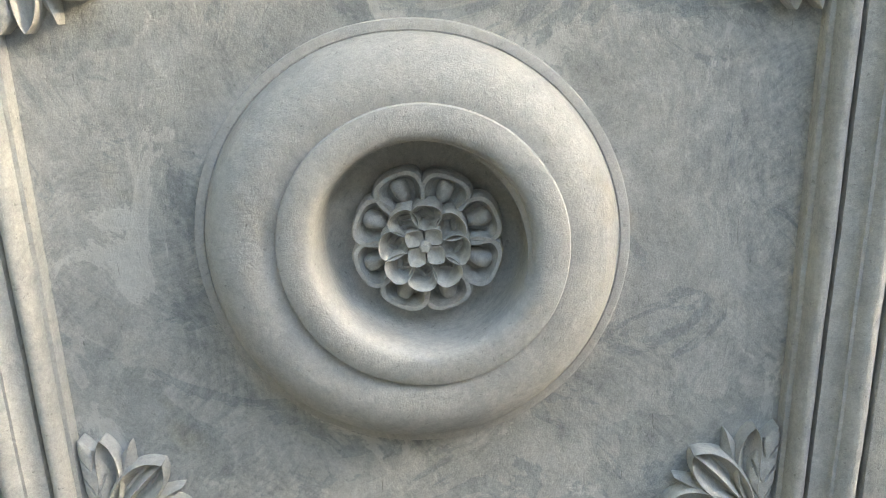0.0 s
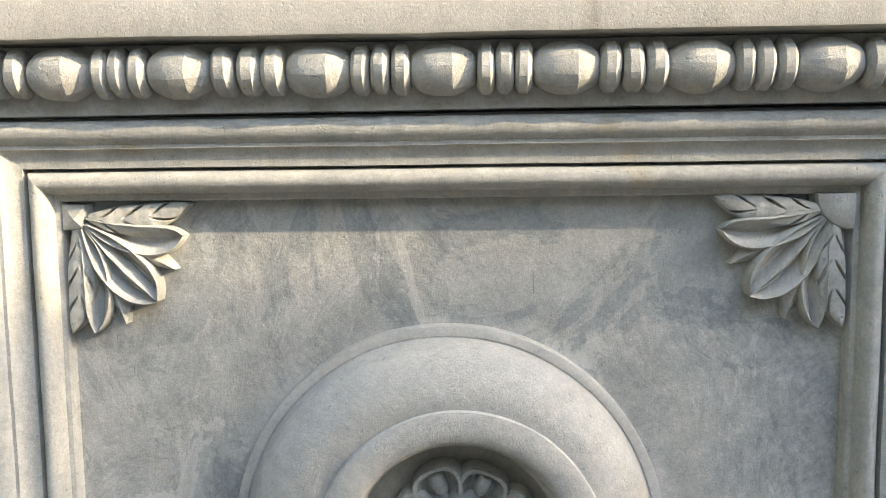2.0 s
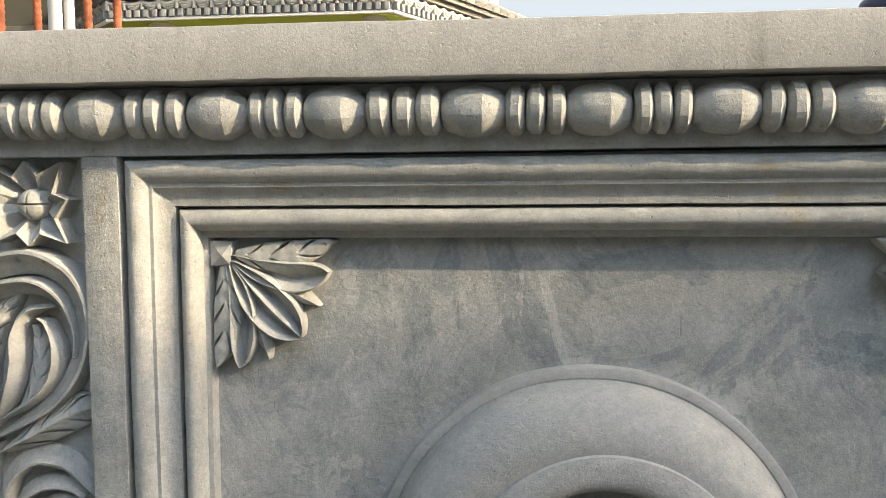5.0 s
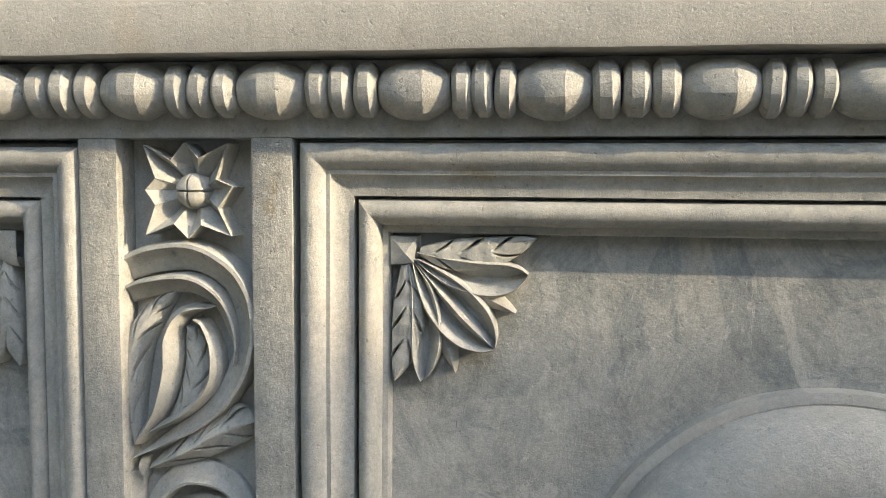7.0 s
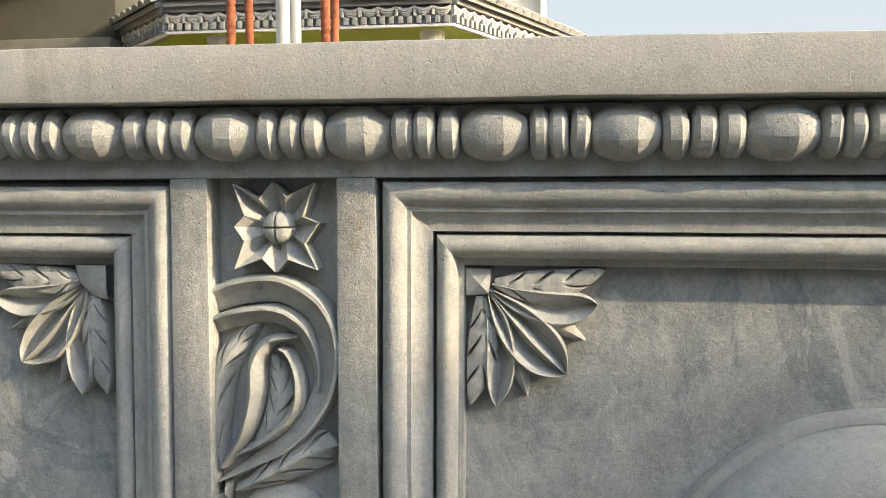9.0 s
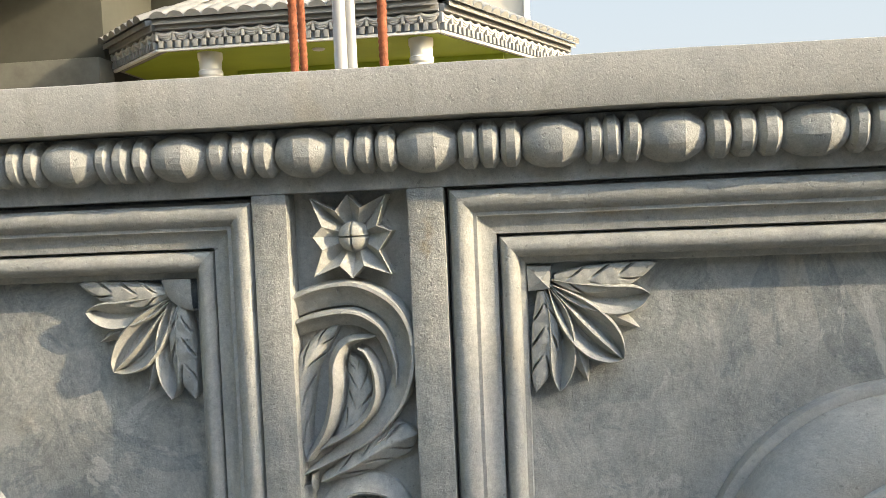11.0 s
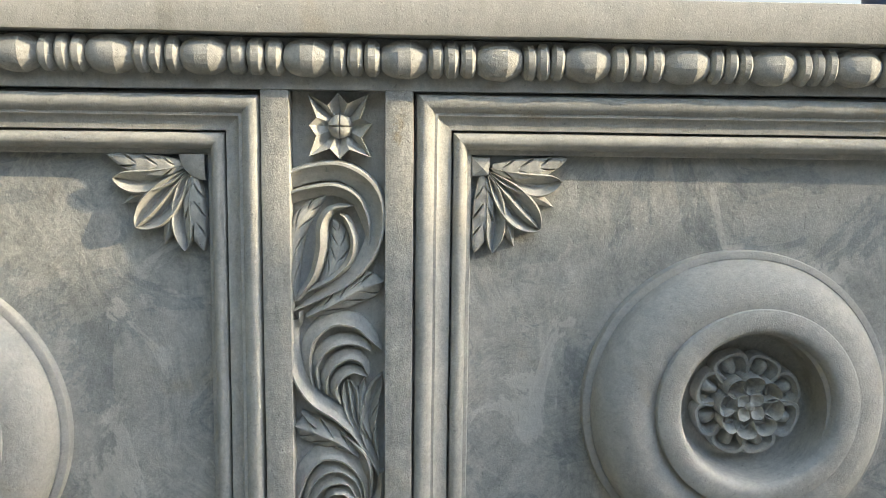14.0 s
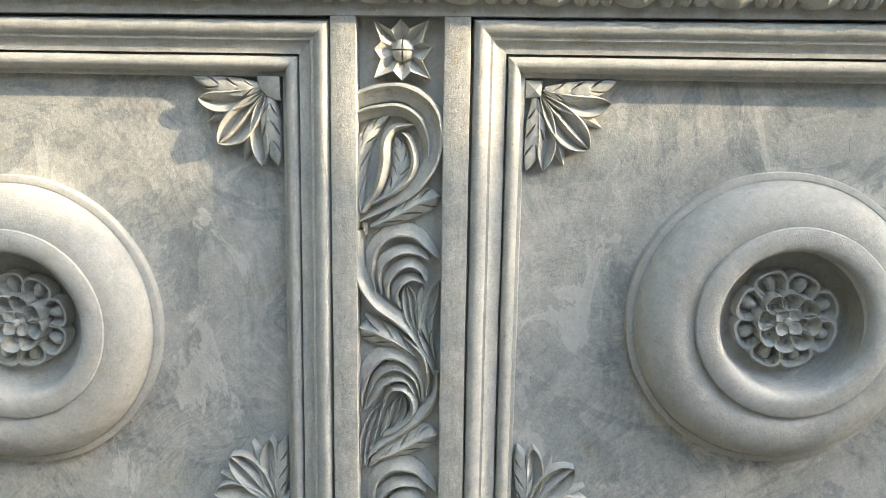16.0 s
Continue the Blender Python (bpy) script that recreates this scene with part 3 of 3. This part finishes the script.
SCROLL = (
    # the great curl at the top
    ("stem", at((58, 300), (130, 277), (215, 274), (290, 320), (318, 400), (298, 500), (235, 585), (150, 640), (70, 686)), 0.0150, 0.026, BANDL, 0.3, 1.6, 0.85),
    ("leaf_blade", at((62, 352), (120, 335), (200, 328), (258, 362), (285, 430), (290, 490)), 0.0100, 0.024, BANDL, 0.35, 1.2, 0.95),
    ("leaf_blade", at((74, 660), (66, 560), (80, 450), (120, 385), (165, 345)), 0.0140, 0.017, ROUND, 0.45, 1.2, 0.3),
    ("leaf_blade", at((80, 655), (130, 580), (152, 500), (156, 430), (185, 385), (250, 372)), 0.0088, 0.026, RIDGE, 0.5, 1.6, 0.5),
    ("leaf_blade", at((150, 612), (190, 555), (205, 500), (200, 445), (185, 415)), 0.0150, 0.013, ROUND, 0.4, 0.9, 0.4),
    ("leaf_blade", at((112, 628), (190, 585), (240, 530), (248, 470), (228, 415), (208, 398)), 0.0062, 0.024, RIDGE, 0.5, 1.8, 0.5),
    ("leaf_blade", at((168, 275), (170, 262), (172, 246)), 0.0045, 0.022, RIDGE, 0.1, 0.3, 1.0),
    ("leaf_blade", at((235, 280), (235, 264), (234, 248)), 0.0045, 0.022, RIDGE, 0.1, 0.3, 1.0),
)
REPEAT = (
    ("side_leaf", at((108, 705), (190, 664), (262, 622), (334, 598)), 0.0195, 0.022, RIDGE, 0.72, 2.2, 0.2),
    ("leaf_blade", at((215, 640), (255, 605), (278, 578)), 0.0060, 0.019, RIDGE, 0.3, 0.5, 0.8),
    ("leaf_blade", at((86, 690), (88, 712), (92, 732)), 0.0040, 0.018, RIDGE, 0.2, 0.4, 0.9),
    # second curl
    ("stem", at((75, 715), (66, 790), (82, 880), (130, 955), (200, 1005), (262, 1070), (308, 1150), (322, 1200)), 0.0098, 0.025, BANDR, 0.4, 1.6, 0.6),
    ("leaf_blade", at((118, 920), (106, 850), (118, 770), (180, 715), (255, 722), (300, 765), (330, 803)), 0.0110, 0.021, BANDR, 0.5, 1.1, 0.4),
    ("leaf_blade", at((140, 930), (128, 860), (160, 800), (215, 775), (270, 785), (298, 808)), 0.0082, 0.021, BANDR, 0.5, 1.1, 0.4),
    ("leaf_blade", at((165, 945), (158, 890), (190, 840), (235, 820), (275, 840), (292, 884)), 0.0080, 0.022, BANDR, 0.5, 1.1, 0.4),
    ("leaf_blade", at((205, 975), (185, 930), (205, 885), (245, 868), (288, 886)), 0.0072, 0.022, BANDR, 0.5, 1.0, 0.4),
    ("leaf_blade", at((268, 1080), (245, 1010), (235, 950), (225, 895)), 0.0120, 0.016, LEAF2, 0.65, 0.9, 0.2),
    ("leaf_blade", at((300, 1090), (272, 1020), (270, 950), (276, 900)), 0.0070, 0.018, RIDGE, 0.5, 1.0, 0.3),
    ("side_leaf", at((316, 1150), (290, 1060), (300, 960), (331, 882)), 0.0125, 0.021, LEAF1, 0.55, 1.0, 0.3),
    ("stem", at((160, 985), (225, 1040), (275, 1110), (318, 1195)), 0.0052, 0.023, RIDGE, 0.5, 1.5, 0.4),
    # third curl
    ("side_leaf", at((262, 1140), (200, 1090), (130, 1060), (68, 1042)), 0.0200, 0.021, RIDGE, 0.72, 2.2, 0.2),
    ("leaf_blade", at((150, 1060), (112, 1025), (88, 1000)), 0.0065, 0.018, RIDGE, 0.3, 0.5, 0.8),
    ("stem", at((218, 1075), (270, 1130), (288, 1200), (290, 1290)), 0.0090, 0.024, BANDL, 0.4, 1.4, 0.5),
    ("stem", at((330, 1190), (326, 1265), (285, 1335), (215, 1400), (130, 1465), (82, 1520)), 0.0095, 0.024, RIDGE, 0.45, 1.5, 0.5),
    ("leaf_blade", at((288, 1300), (280, 1210), (225, 1140), (150, 1130), (95, 1185), (72, 1260), (70, 1338)), 0.0110, 0.021, BANDL, 0.5, 1.1, 0.4),
    ("leaf_blade", at((280, 1290), (262, 1215), (215, 1175), (160, 1178), (115, 1225), (90, 1300)), 0.0080, 0.021, BANDL, 0.5, 1.1, 0.4),
    ("leaf_blade", at((265, 1280), (235, 1220), (190, 1208), (145, 1232), (110, 1290), (84, 1330)), 0.0078, 0.022, BANDL, 0.5, 1.1, 0.4),
    ("leaf_blade", at((150, 1420), (200, 1392), (245, 1345), (250, 1290), (222, 1255), (180, 1256), (155, 1290), (150, 1320)), 0.0068, 0.024, RIDGE, 0.5, 1.5, 0.5),
    ("leaf_blade", at((170, 1400), (195, 1350), (205, 1310), (212, 1278)), 0.0130, 0.015, LEAF2, 0.5, 0.9, 0.3),
    ("leaf_blade", at((140, 1425), (162, 1370), (170, 1320)), 0.0060, 0.017, RIDGE, 0.4, 1.0, 0.5),
    ("side_leaf", at((80, 1545), (92, 1450), (110, 1380), (138, 1312)), 0.0125, 0.019, LEAF2, 0.5, 0.9, 0.3),
    ("stem", at((100, 1540), (150, 1480), (200, 1440), (250, 1405)), 0.0060, 0.018, RIDGE, 0.4, 1.0, 0.5),
)


def star_boss():
    n, r = 26, 0.0188
    bm = bmesh.new()
    rows = []
    for i in range(n + 1):
        line = []
        for j in range(n + 1):
            x, z = -r + 2 * r * i / n, -r + 2 * r * j / n
            d = math.hypot(x, z) / r
            if d > 1:
                x, z = x / d, z / d
            h = 0.006 + 0.0260 * math.sqrt(max(0, 1 - min(d, 1) ** 3.4))
            if min(abs(x), abs(z)) < 0.0007:
                h -= 0.007
            line.append(bm.verts.new((x, -h, z)))
        rows.append(line)
    for i in range(n):
        for j in range(n):
            bm.faces.new((rows[i][j], rows[i + 1][j], rows[i + 1][j + 1], rows[i][j + 1]))
    return bm


TIPS = ((-0.0455, 0.0455), (-0.002, 0.0478), (0.0425, 0.0468), (0.0468, 0.0045), (0.0450, -0.0440), (0.0, -0.0468), (-0.0445, -0.0440), (-0.0440, 0.001))
NOTCHES = ((-0.0172, 0.0300), (0.0118, 0.0322), (0.0296, 0.0116), (0.0315, -0.0165), (0.0137, -0.0333), (-0.0144, -0.0324), (-0.0335, -0.0142), (-0.0330, 0.0125))


def star_petal(k):
    """A petal hollowed to a fold along its axis: its rim stands high and the fold runs down to the boss."""
    tip, near, far = Vector(TIPS[k]), Vector(NOTCHES[k - 1]), Vector(NOTCHES[k])
    bm = bmesh.new()

    def point(p, h):
        return bm.verts.new((p.x, -h, p.y))
    t, a, b = point(tip, 0.0310), point(near, 0.0310), point(far, 0.0310)
    fold, mid = point(tip * 0.52, 0.0120), point(tip * 0.80, 0.0225)
    a1, b1, c = point(near * 0.45, 0.0150), point(far * 0.45, 0.0150), point(tip * 0.24, 0.0070)
    for f in ((a, t, mid), (t, b, mid), (a, mid, fold), (mid, b, fold), (a, fold, a1), (fold, b, b1), (a1, fold, c), (fold, b1, c)):
        bm.faces.new(f)
    rim = [a1, a, t, b, b1, c]
    foot = [bm.verts.new((v.co.x * 1.0, 0.003, v.co.z)) for v in rim]
    for i in range(6):
        j = (i + 1) % 6
        bm.faces.new((rim[i], rim[j], foot[j], foot[i]))
    return bm


strip = empty("carved_scroll", pose(PILASTERS[1] - 0.005, -0.016, TOP), label="carved cement scrolling foliage in a tall pilaster strip", category="carved scroll", group="pilaster carvings")
for name, pts, w, h, prof, grow, tip, start in SCROLL:
    part(name, ribbon(pts, w, h * 1.22, prof, 130 if prof is ROUND else 44, grow, tip, start, veins=5 if prof is ROUND else 0), CEMENT, strip, sharp=0.75)
PERIOD = 810 / 2080
for name, pts, w, h, prof, grow, tip, start in REPEAT:
    me = mesh_of(ribbon(pts, w, h * 1.22, prof, 110 if name == "side_leaf" else 34, grow, tip, start, veins=4 if name == "side_leaf" else 0, skew=0.3), CEMENT, 0.75, name)
    for k in range(2):
        if k == 0 or max(p[1] for p in pts) + PERIOD < TOP - BOTTOM + 0.01:
            part(name, me, CEMENT, strip).location.z = -PERIOD * k
STAR_SIZE = Matrix.Diagonal((0.94, 1.0, 0.94, 1))
star = empty("carved_star_flower", pose(PILASTERS[1] + 0.003, -0.016, TOP - 0.0465) @ STAR_SIZE, label="carved cement eight-pointed star flower with a cross-cut boss", category="carved flower", group="star flowers")
for k in range(8):
    part("star_petal", star_petal(k), CEMENT, star, sharp=0.15)
part("boss", star_boss(), CEMENT, star)
for c in (PILASTERS[0], PILASTERS[2]):
    copy_thing(strip, pose(c - 0.005, -0.016, TOP))
    copy_thing(star, pose(c + 0.003, -0.016, TOP - 0.0465))


# ---- bars and pipes that stand on the coping ----
def bar(x, y, lean):
    """A ribbed bar, its rust scaling."""
    n, m = 300, 12
    rings = []
    for k in range(n + 1):
        z = 0.62 * k / n
        ring = []
        for j in range(m):
            a = 2 * math.pi * j / m
            r = 0.0049 + 0.0005 * math.cos(3 * a - z * 800) + 0.0003 * noise.noise(Vector((a, z * 60, x * 50)))
            ring.append((r * math.cos(a) + lean * z, r * math.sin(a), z))
        rings.append(ring)
    bm, rows = loft(rings, True)
    bm.faces.new(rows[0])
    bm.faces.new(rows[-1])
    ob = part("reinforcing_bar", bm, RUST)
    ob.location = (x, y, SLAB1 - 0.001)
    tagged(ob, "rusty orange ribbed steel bar standing up from the coping", "steel bar", "reinforcing bars")


for x, y, lean in ((-0.674, 0.035, 0.004), (-0.690, 0.135, -0.01), (-0.569, 0.035, 0.0), (-0.586, 0.135, 0.012)):
    bar(x, y, lean)
for x, y, r in ((-0.6260, 0.066, 0.0078), (-0.6145, 0.076, 0.0060)):
    bm = turned(((0, r), (0.6, r), (0.603, r * 0.94), (0.603, r * 0.8)), 24, "z")
    ob = part("plastic_pipe", bm, PVC)
    ob.location = (x, y, SLAB1 - 0.001)
    tagged(ob, "white plastic conduit pipe standing up from the coping", "pipe", "pipes")


# ---- house behind the wall ----
house = empty("house", pose(-2.08, 6.0, 0), label="beige house with a green-ceilinged tiled porch and carved eaves", category="house")
HO = Vector((-2.08, 6.0, 0))


def hpart(name, bm, mat, parent=None, label=""):
    """A part of the house, given in the world's measures."""
    ob = part(name, bm, mat, parent or house, label)
    if parent is None:
        ob.matrix_parent_inverse = Matrix.Translation(-HO)
    return ob


EAVE, FRIEZE = 2.905, 3.04
EDGE = [Vector(p) for p in ((-3.84, 5.67), (-3.14, 5.0), (-1.02, 5.0), (-0.03, 6.95))]


def slab_of(points, z0, z1):
    bm = bmesh.new()
    lo = [bm.verts.new((p.x, p.y, z0)) for p in points]
    hi = [bm.verts.new((p.x, p.y, z1)) for p in points]
    bm.faces.new(lo)
    bm.faces.new(hi)
    for k in range(len(points)):
        j = (k + 1) % len(points)
        bm.faces.new((lo[k], lo[j], hi[j], hi[k]))
    return bm


back = [Vector((-0.4, 7.25)), Vector((-3.84, 7.6))]
hpart("porch_ceiling", slab_of([p.lerp(Vector((-2.0, 7.6)), 0.03) for p in EDGE] + back, EAVE - 0.0, EAVE + 0.06), SOFFIT, None, "lime green painted porch ceiling")
hpart("eaves_beam", slab_of([p.lerp(Vector((-2.0, 7.6)), 0.005) for p in EDGE] + back, EAVE + 0.004, FRIEZE + 0.06), HOUSE_TRIM)
hpart("ceiling_beam", box(-2.9, -0.6, 6.0, 6.25, EAVE - 0.09, EAVE + 0.01, 0.01), SOFFIT)


def swag(width, drop):
    """A draped swag: three hanging folds."""
    bm = bmesh.new()
    for f, y in ((1.0, 0.0), (0.72, -0.009), (0.42, -0.017)):
        rings = []
        for k in range(13):
            u = -1 + 2 * k / 12
            x, z = u * width / 2 * 0.98, -drop * f * (1 - u * u) - 0.004
            rings.append([(x, y - 0.002 - 0.012 * math.cos(a), z + 0.014 * math.sin(a)) for a in [j * math.pi / 3 - math.pi / 2 for j in range(4)]])
        rows = [[bm.verts.new(p) for p in r] for r in rings]
        for a, b in zip(rows, rows[1:]):
            for i in range(3):
                bm.faces.new((a[i], a[i + 1], b[i + 1], b[i]))
    return mesh_of(bm, SWAG, 0.9, "swag")


SW, DN = 0.1325, 0.0663
swag_mesh = swag(SW, 0.05)
drop_mesh = mesh_of(box(-0.011, 0.011, -0.026, 0.01, -0.068, 0.0, 0.004), SWAG, 0.6, "pendant")
dentil_mesh = mesh_of(box(-0.018, 0.018, -0.03, 0.01, -0.035, 0.018, 0.003), HOUSE_TRIM, 0.6, "dentil")
for a, b in zip(EDGE, EDGE[1:]):
    d = (b - a)
    length, d = d.length, d.normalized()
    ang = math.degrees(math.atan2(d.y, d.x))
    n = round(length / SW)
    m0 = pose(a.x, a.y, 0, 0, 0, ang)
    for k in range(n):
        sx = length / n
        ob = hpart("swag", swag_mesh, COLUMN)
        ob.matrix_basis = m0 @ pose((k + 0.5) * sx, -0.004, FRIEZE - 0.005)
        ob = hpart("pendant", drop_mesh, COLUMN)
        ob.matrix_basis = m0 @ pose(k * sx + 0.003, -0.004, FRIEZE - 0.002)
        for j in range(2):
            ob = hpart("dentil", dentil_mesh, HOUSE_TRIM)
            ob.matrix_basis = m0 @ pose((k + 0.25 + 0.5 * j) * sx, -0.004, EAVE + 0.045)
    bm = box(-0.0, length, -0.045, 0.01, FRIEZE + 0.004, FRIEZE + 0.06, 0.006)
    hpart("cornice", bm, HOUSE_TRIM).matrix_basis = m0
    hpart("eaves_lip", box(0, length, -0.02, 0.012, EAVE - 0.012, EAVE + 0.008, 0.003), COLUMN).matrix_basis = m0

# tiled roof: one plane for each side of the porch, each with its rows of tiles
APEX = Vector((-2.08, 8.2, 4.35))


def tile(length, r):
    rings = []
    for k in range(5):
        f = k / 4
        rr = r * (1.0 - 0.1 * f)
        rings.append([(rr * math.cos(a), f * length, rr * 0.75 * math.sin(a)) for a in [j * math.pi / 6 for j in range(7)]])
    bm, rows = loft(rings)
    bm.faces.new(rows[0])
    bm.faces.new(rows[-1])
    return mesh_of(bm, TILE, 0.7, "roof_tile")


tile_mesh = tile(0.26, 0.066)
for a, b in zip(EDGE, EDGE[1:]):
    d = (b - a).normalized()
    out = Vector((d.y, -d.x))
    a3, b3 = Vector((*(a + out * 0.09), FRIEZE + 0.075)), Vector((*(b + out * 0.09), FRIEZE + 0.075))
    bm = bmesh.new()
    up = [bm.verts.new(p) for p in (a3, b3, APEX)]
    dn = [bm.verts.new(p - Vector((0, 0, 0.04))) for p in (a3, b3, APEX)]
    bm.faces.new(up)
    bm.faces.new(dn)
    for k in range(3):
        bm.faces.new((up[k], up[(k + 1) % 3], dn[(k + 1) % 3], dn[k]))
    hpart("roof_plane", bm, TILE)
    across = (b3 - a3).normalized()
    length = (b3 - a3).length
    nrm = across.cross(APEX - a3).normalized()
    slope = nrm.cross(across).normalized()
    n = round(length / 0.135)
    rot = Matrix((across, slope, nrm)).transposed().to_4x4()
    for k in range(n):
        for r in range(4):
            p = a3 + across * (length * (k + 0.5) / n) + slope * (0.22 * r - 0.03) + nrm * 0.006 * (1 if r else 1.5)
            ob = hpart("roof_tile", tile_mesh, TILE)
            ob.matrix_basis = Matrix.Translation(p) @ rot @ pose(0, 0, 0, 3.0, 0, 0)

for x, y in ((-2.83, 5.22), (-1.19, 5.22)):
    col = hpart("porch_column", turned(((0, 0.085), (2.6, 0.08), (2.72, 0.08), (2.735, 0.092), (2.765, 0.092), (2.775, 0.084), (2.84, 0.086), (2.86, 0.094), (2.907, 0.094)), 28, "z"), COLUMN, None, "white painted round porch column")
    col.matrix_basis = pose(x, y, 0)
lamp = hpart("downlight", turned(((EAVE - 0.012, 0.04), (EAVE - 0.004, 0.05), (EAVE + 0.02, 0.05)), 24, "z"), COLUMN)
lamp.matrix_basis = pose(-2.0, 5.32, 0)
hpart("upper_wall", box(-8.2, -0.37, 7.2, 8.4, 0, 7.5, 0.02), HOUSE_WALL)
hpart("wall_edge", box(-0.42, -0.36, 7.14, 7.25, 0, 7.5, 0.01), COLUMN)
# unseen slab and end wall, added to shade the wall at the left
hpart("shade_slab", box(-9.5, -3.3, 1.2, 7.22, 3.95, 4.15, 0.02), HOUSE_WALL)
hpart("shade_slab_end", box(-9.7, -9.5, 1.2, 7.2, 0, 3.95, 0.01), HOUSE_WALL)
hpart("balcony_ledge", box(-9.5, -3.84, 5.42, 5.66, 2.5, 2.985, 0.015), SHADE_TRIM)
# dark boxes put where the house wall lies in shade
hpart("shaded_wall", box(-3.93, -3.05, 6.6, 7.19, 0, 3.948, 0.01), SHADE_WALL)
hpart("shaded_wall", box(-9.5, -3.93, 5.68, 7.19, 0, 3.948, 0.01), SHADE_WALL, None, "house wall with its shade put into a dark colour")
hpart("balcony_side", box(-3.36, -3.26, 6.6, 7.22, 4.15, 7.0, 0.01), HOUSE_WALL)
hpart("corner_post", box(-5.02, -4.64, 4.95, 5.07, 0, 3.96, 0.008), COLUMN, None, "white square verandah post")

# ---- bucket behind the wall ----
bucket = empty("bucket", pose(0.648, 0.73, 1.70), label="dark blue plastic bucket with a rolled rim on a block pier", category="bucket")
part("body", turned(((0.0, 0.09), (0.002, 0.094), (0.10, 0.0985), (0.17, 0.1015), (0.225, 0.103)), 56, "z"), TANK, bucket)
part("rim", turned(((0.222, 0.1035), (0.224, 0.1115), (0.229, 0.1135), (0.241, 0.1135), (0.2455, 0.1115), (0.247, 0.106), (0.243, 0.10), (0.05, 0.09)), 56, "z"), TANK, bucket, "rolled rim")
pier = tagged(part("block_pier", box(0.47, 0.83, 0.55, 0.91, 0, 1.70, 0.006), GREYWALL), "plain grey block pier behind the wall", "pier")

# ---- unseen walls added to shape the light; the top of the eastern one keeps the sun off the lower wall ----
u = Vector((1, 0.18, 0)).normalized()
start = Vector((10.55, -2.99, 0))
near = tagged(part("wall_east", box(-5, 14, -5, 0, 0, 5.725), GREYWALL), "unseen plain wall added to hold off sun and sky", "wall", kind="structure")
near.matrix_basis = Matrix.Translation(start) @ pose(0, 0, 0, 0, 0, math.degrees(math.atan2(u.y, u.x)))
# added in front of the panels to cut the sky light from there
tagged(part("sky_block_south", box(-30, 6, -9, -4.6, 0, 4.2), GREYWALL), "unseen plain wall added to hold off sun and sky", "wall", kind="structure")
# tall unseen block, added to darken faces that look left
tagged(part("sky_block_west", box(-16, -4.6, -14, -1.6, 0, 11.0), DARK_BLOCK), "unseen dark wall added to block light from the left", "wall", kind="structure")

# ---- hazy sky far behind the house ----
m = bpy.data.materials.new("hazy_sky")
m.use_nodes = True
t = m.node_tree
t.nodes.remove(t.nodes["Principled BSDF"])
glow = t.nodes.new("ShaderNodeEmission")
sep = t.nodes.new("ShaderNodeSeparateXYZ")
t.links.new(t.nodes.new("ShaderNodeNewGeometry").outputs["Position"], sep.inputs[0])
rise = t.nodes.new("ShaderNodeMath")
rise.operation, rise.inputs[1].default_value = "DIVIDE", 300.0
t.links.new(sep.outputs["Z"], rise.inputs[0])
t.links.new(ramp(t, rise.outputs[0], (0.0, (0.86, 0.9, 0.95)), (0.5, (0.70, 0.82, 1.0))), glow.inputs["Color"])
glow.inputs["Strength"].default_value = 0.165
t.links.new(glow.outputs[0], t.nodes["Material Output"].inputs["Surface"])
arc = [math.radians(90 + 75 - 150 * k / 60) for k in range(61)]
bm = loft([[(390 * math.cos(a), 390 * math.sin(a), z) for a in arc] for z in (-0.2, 60, 130, 210, 300)])[0]
tagged(part("backdrop", bm, m), "pale blue hazy sky behind the house", "sky", kind="structure")
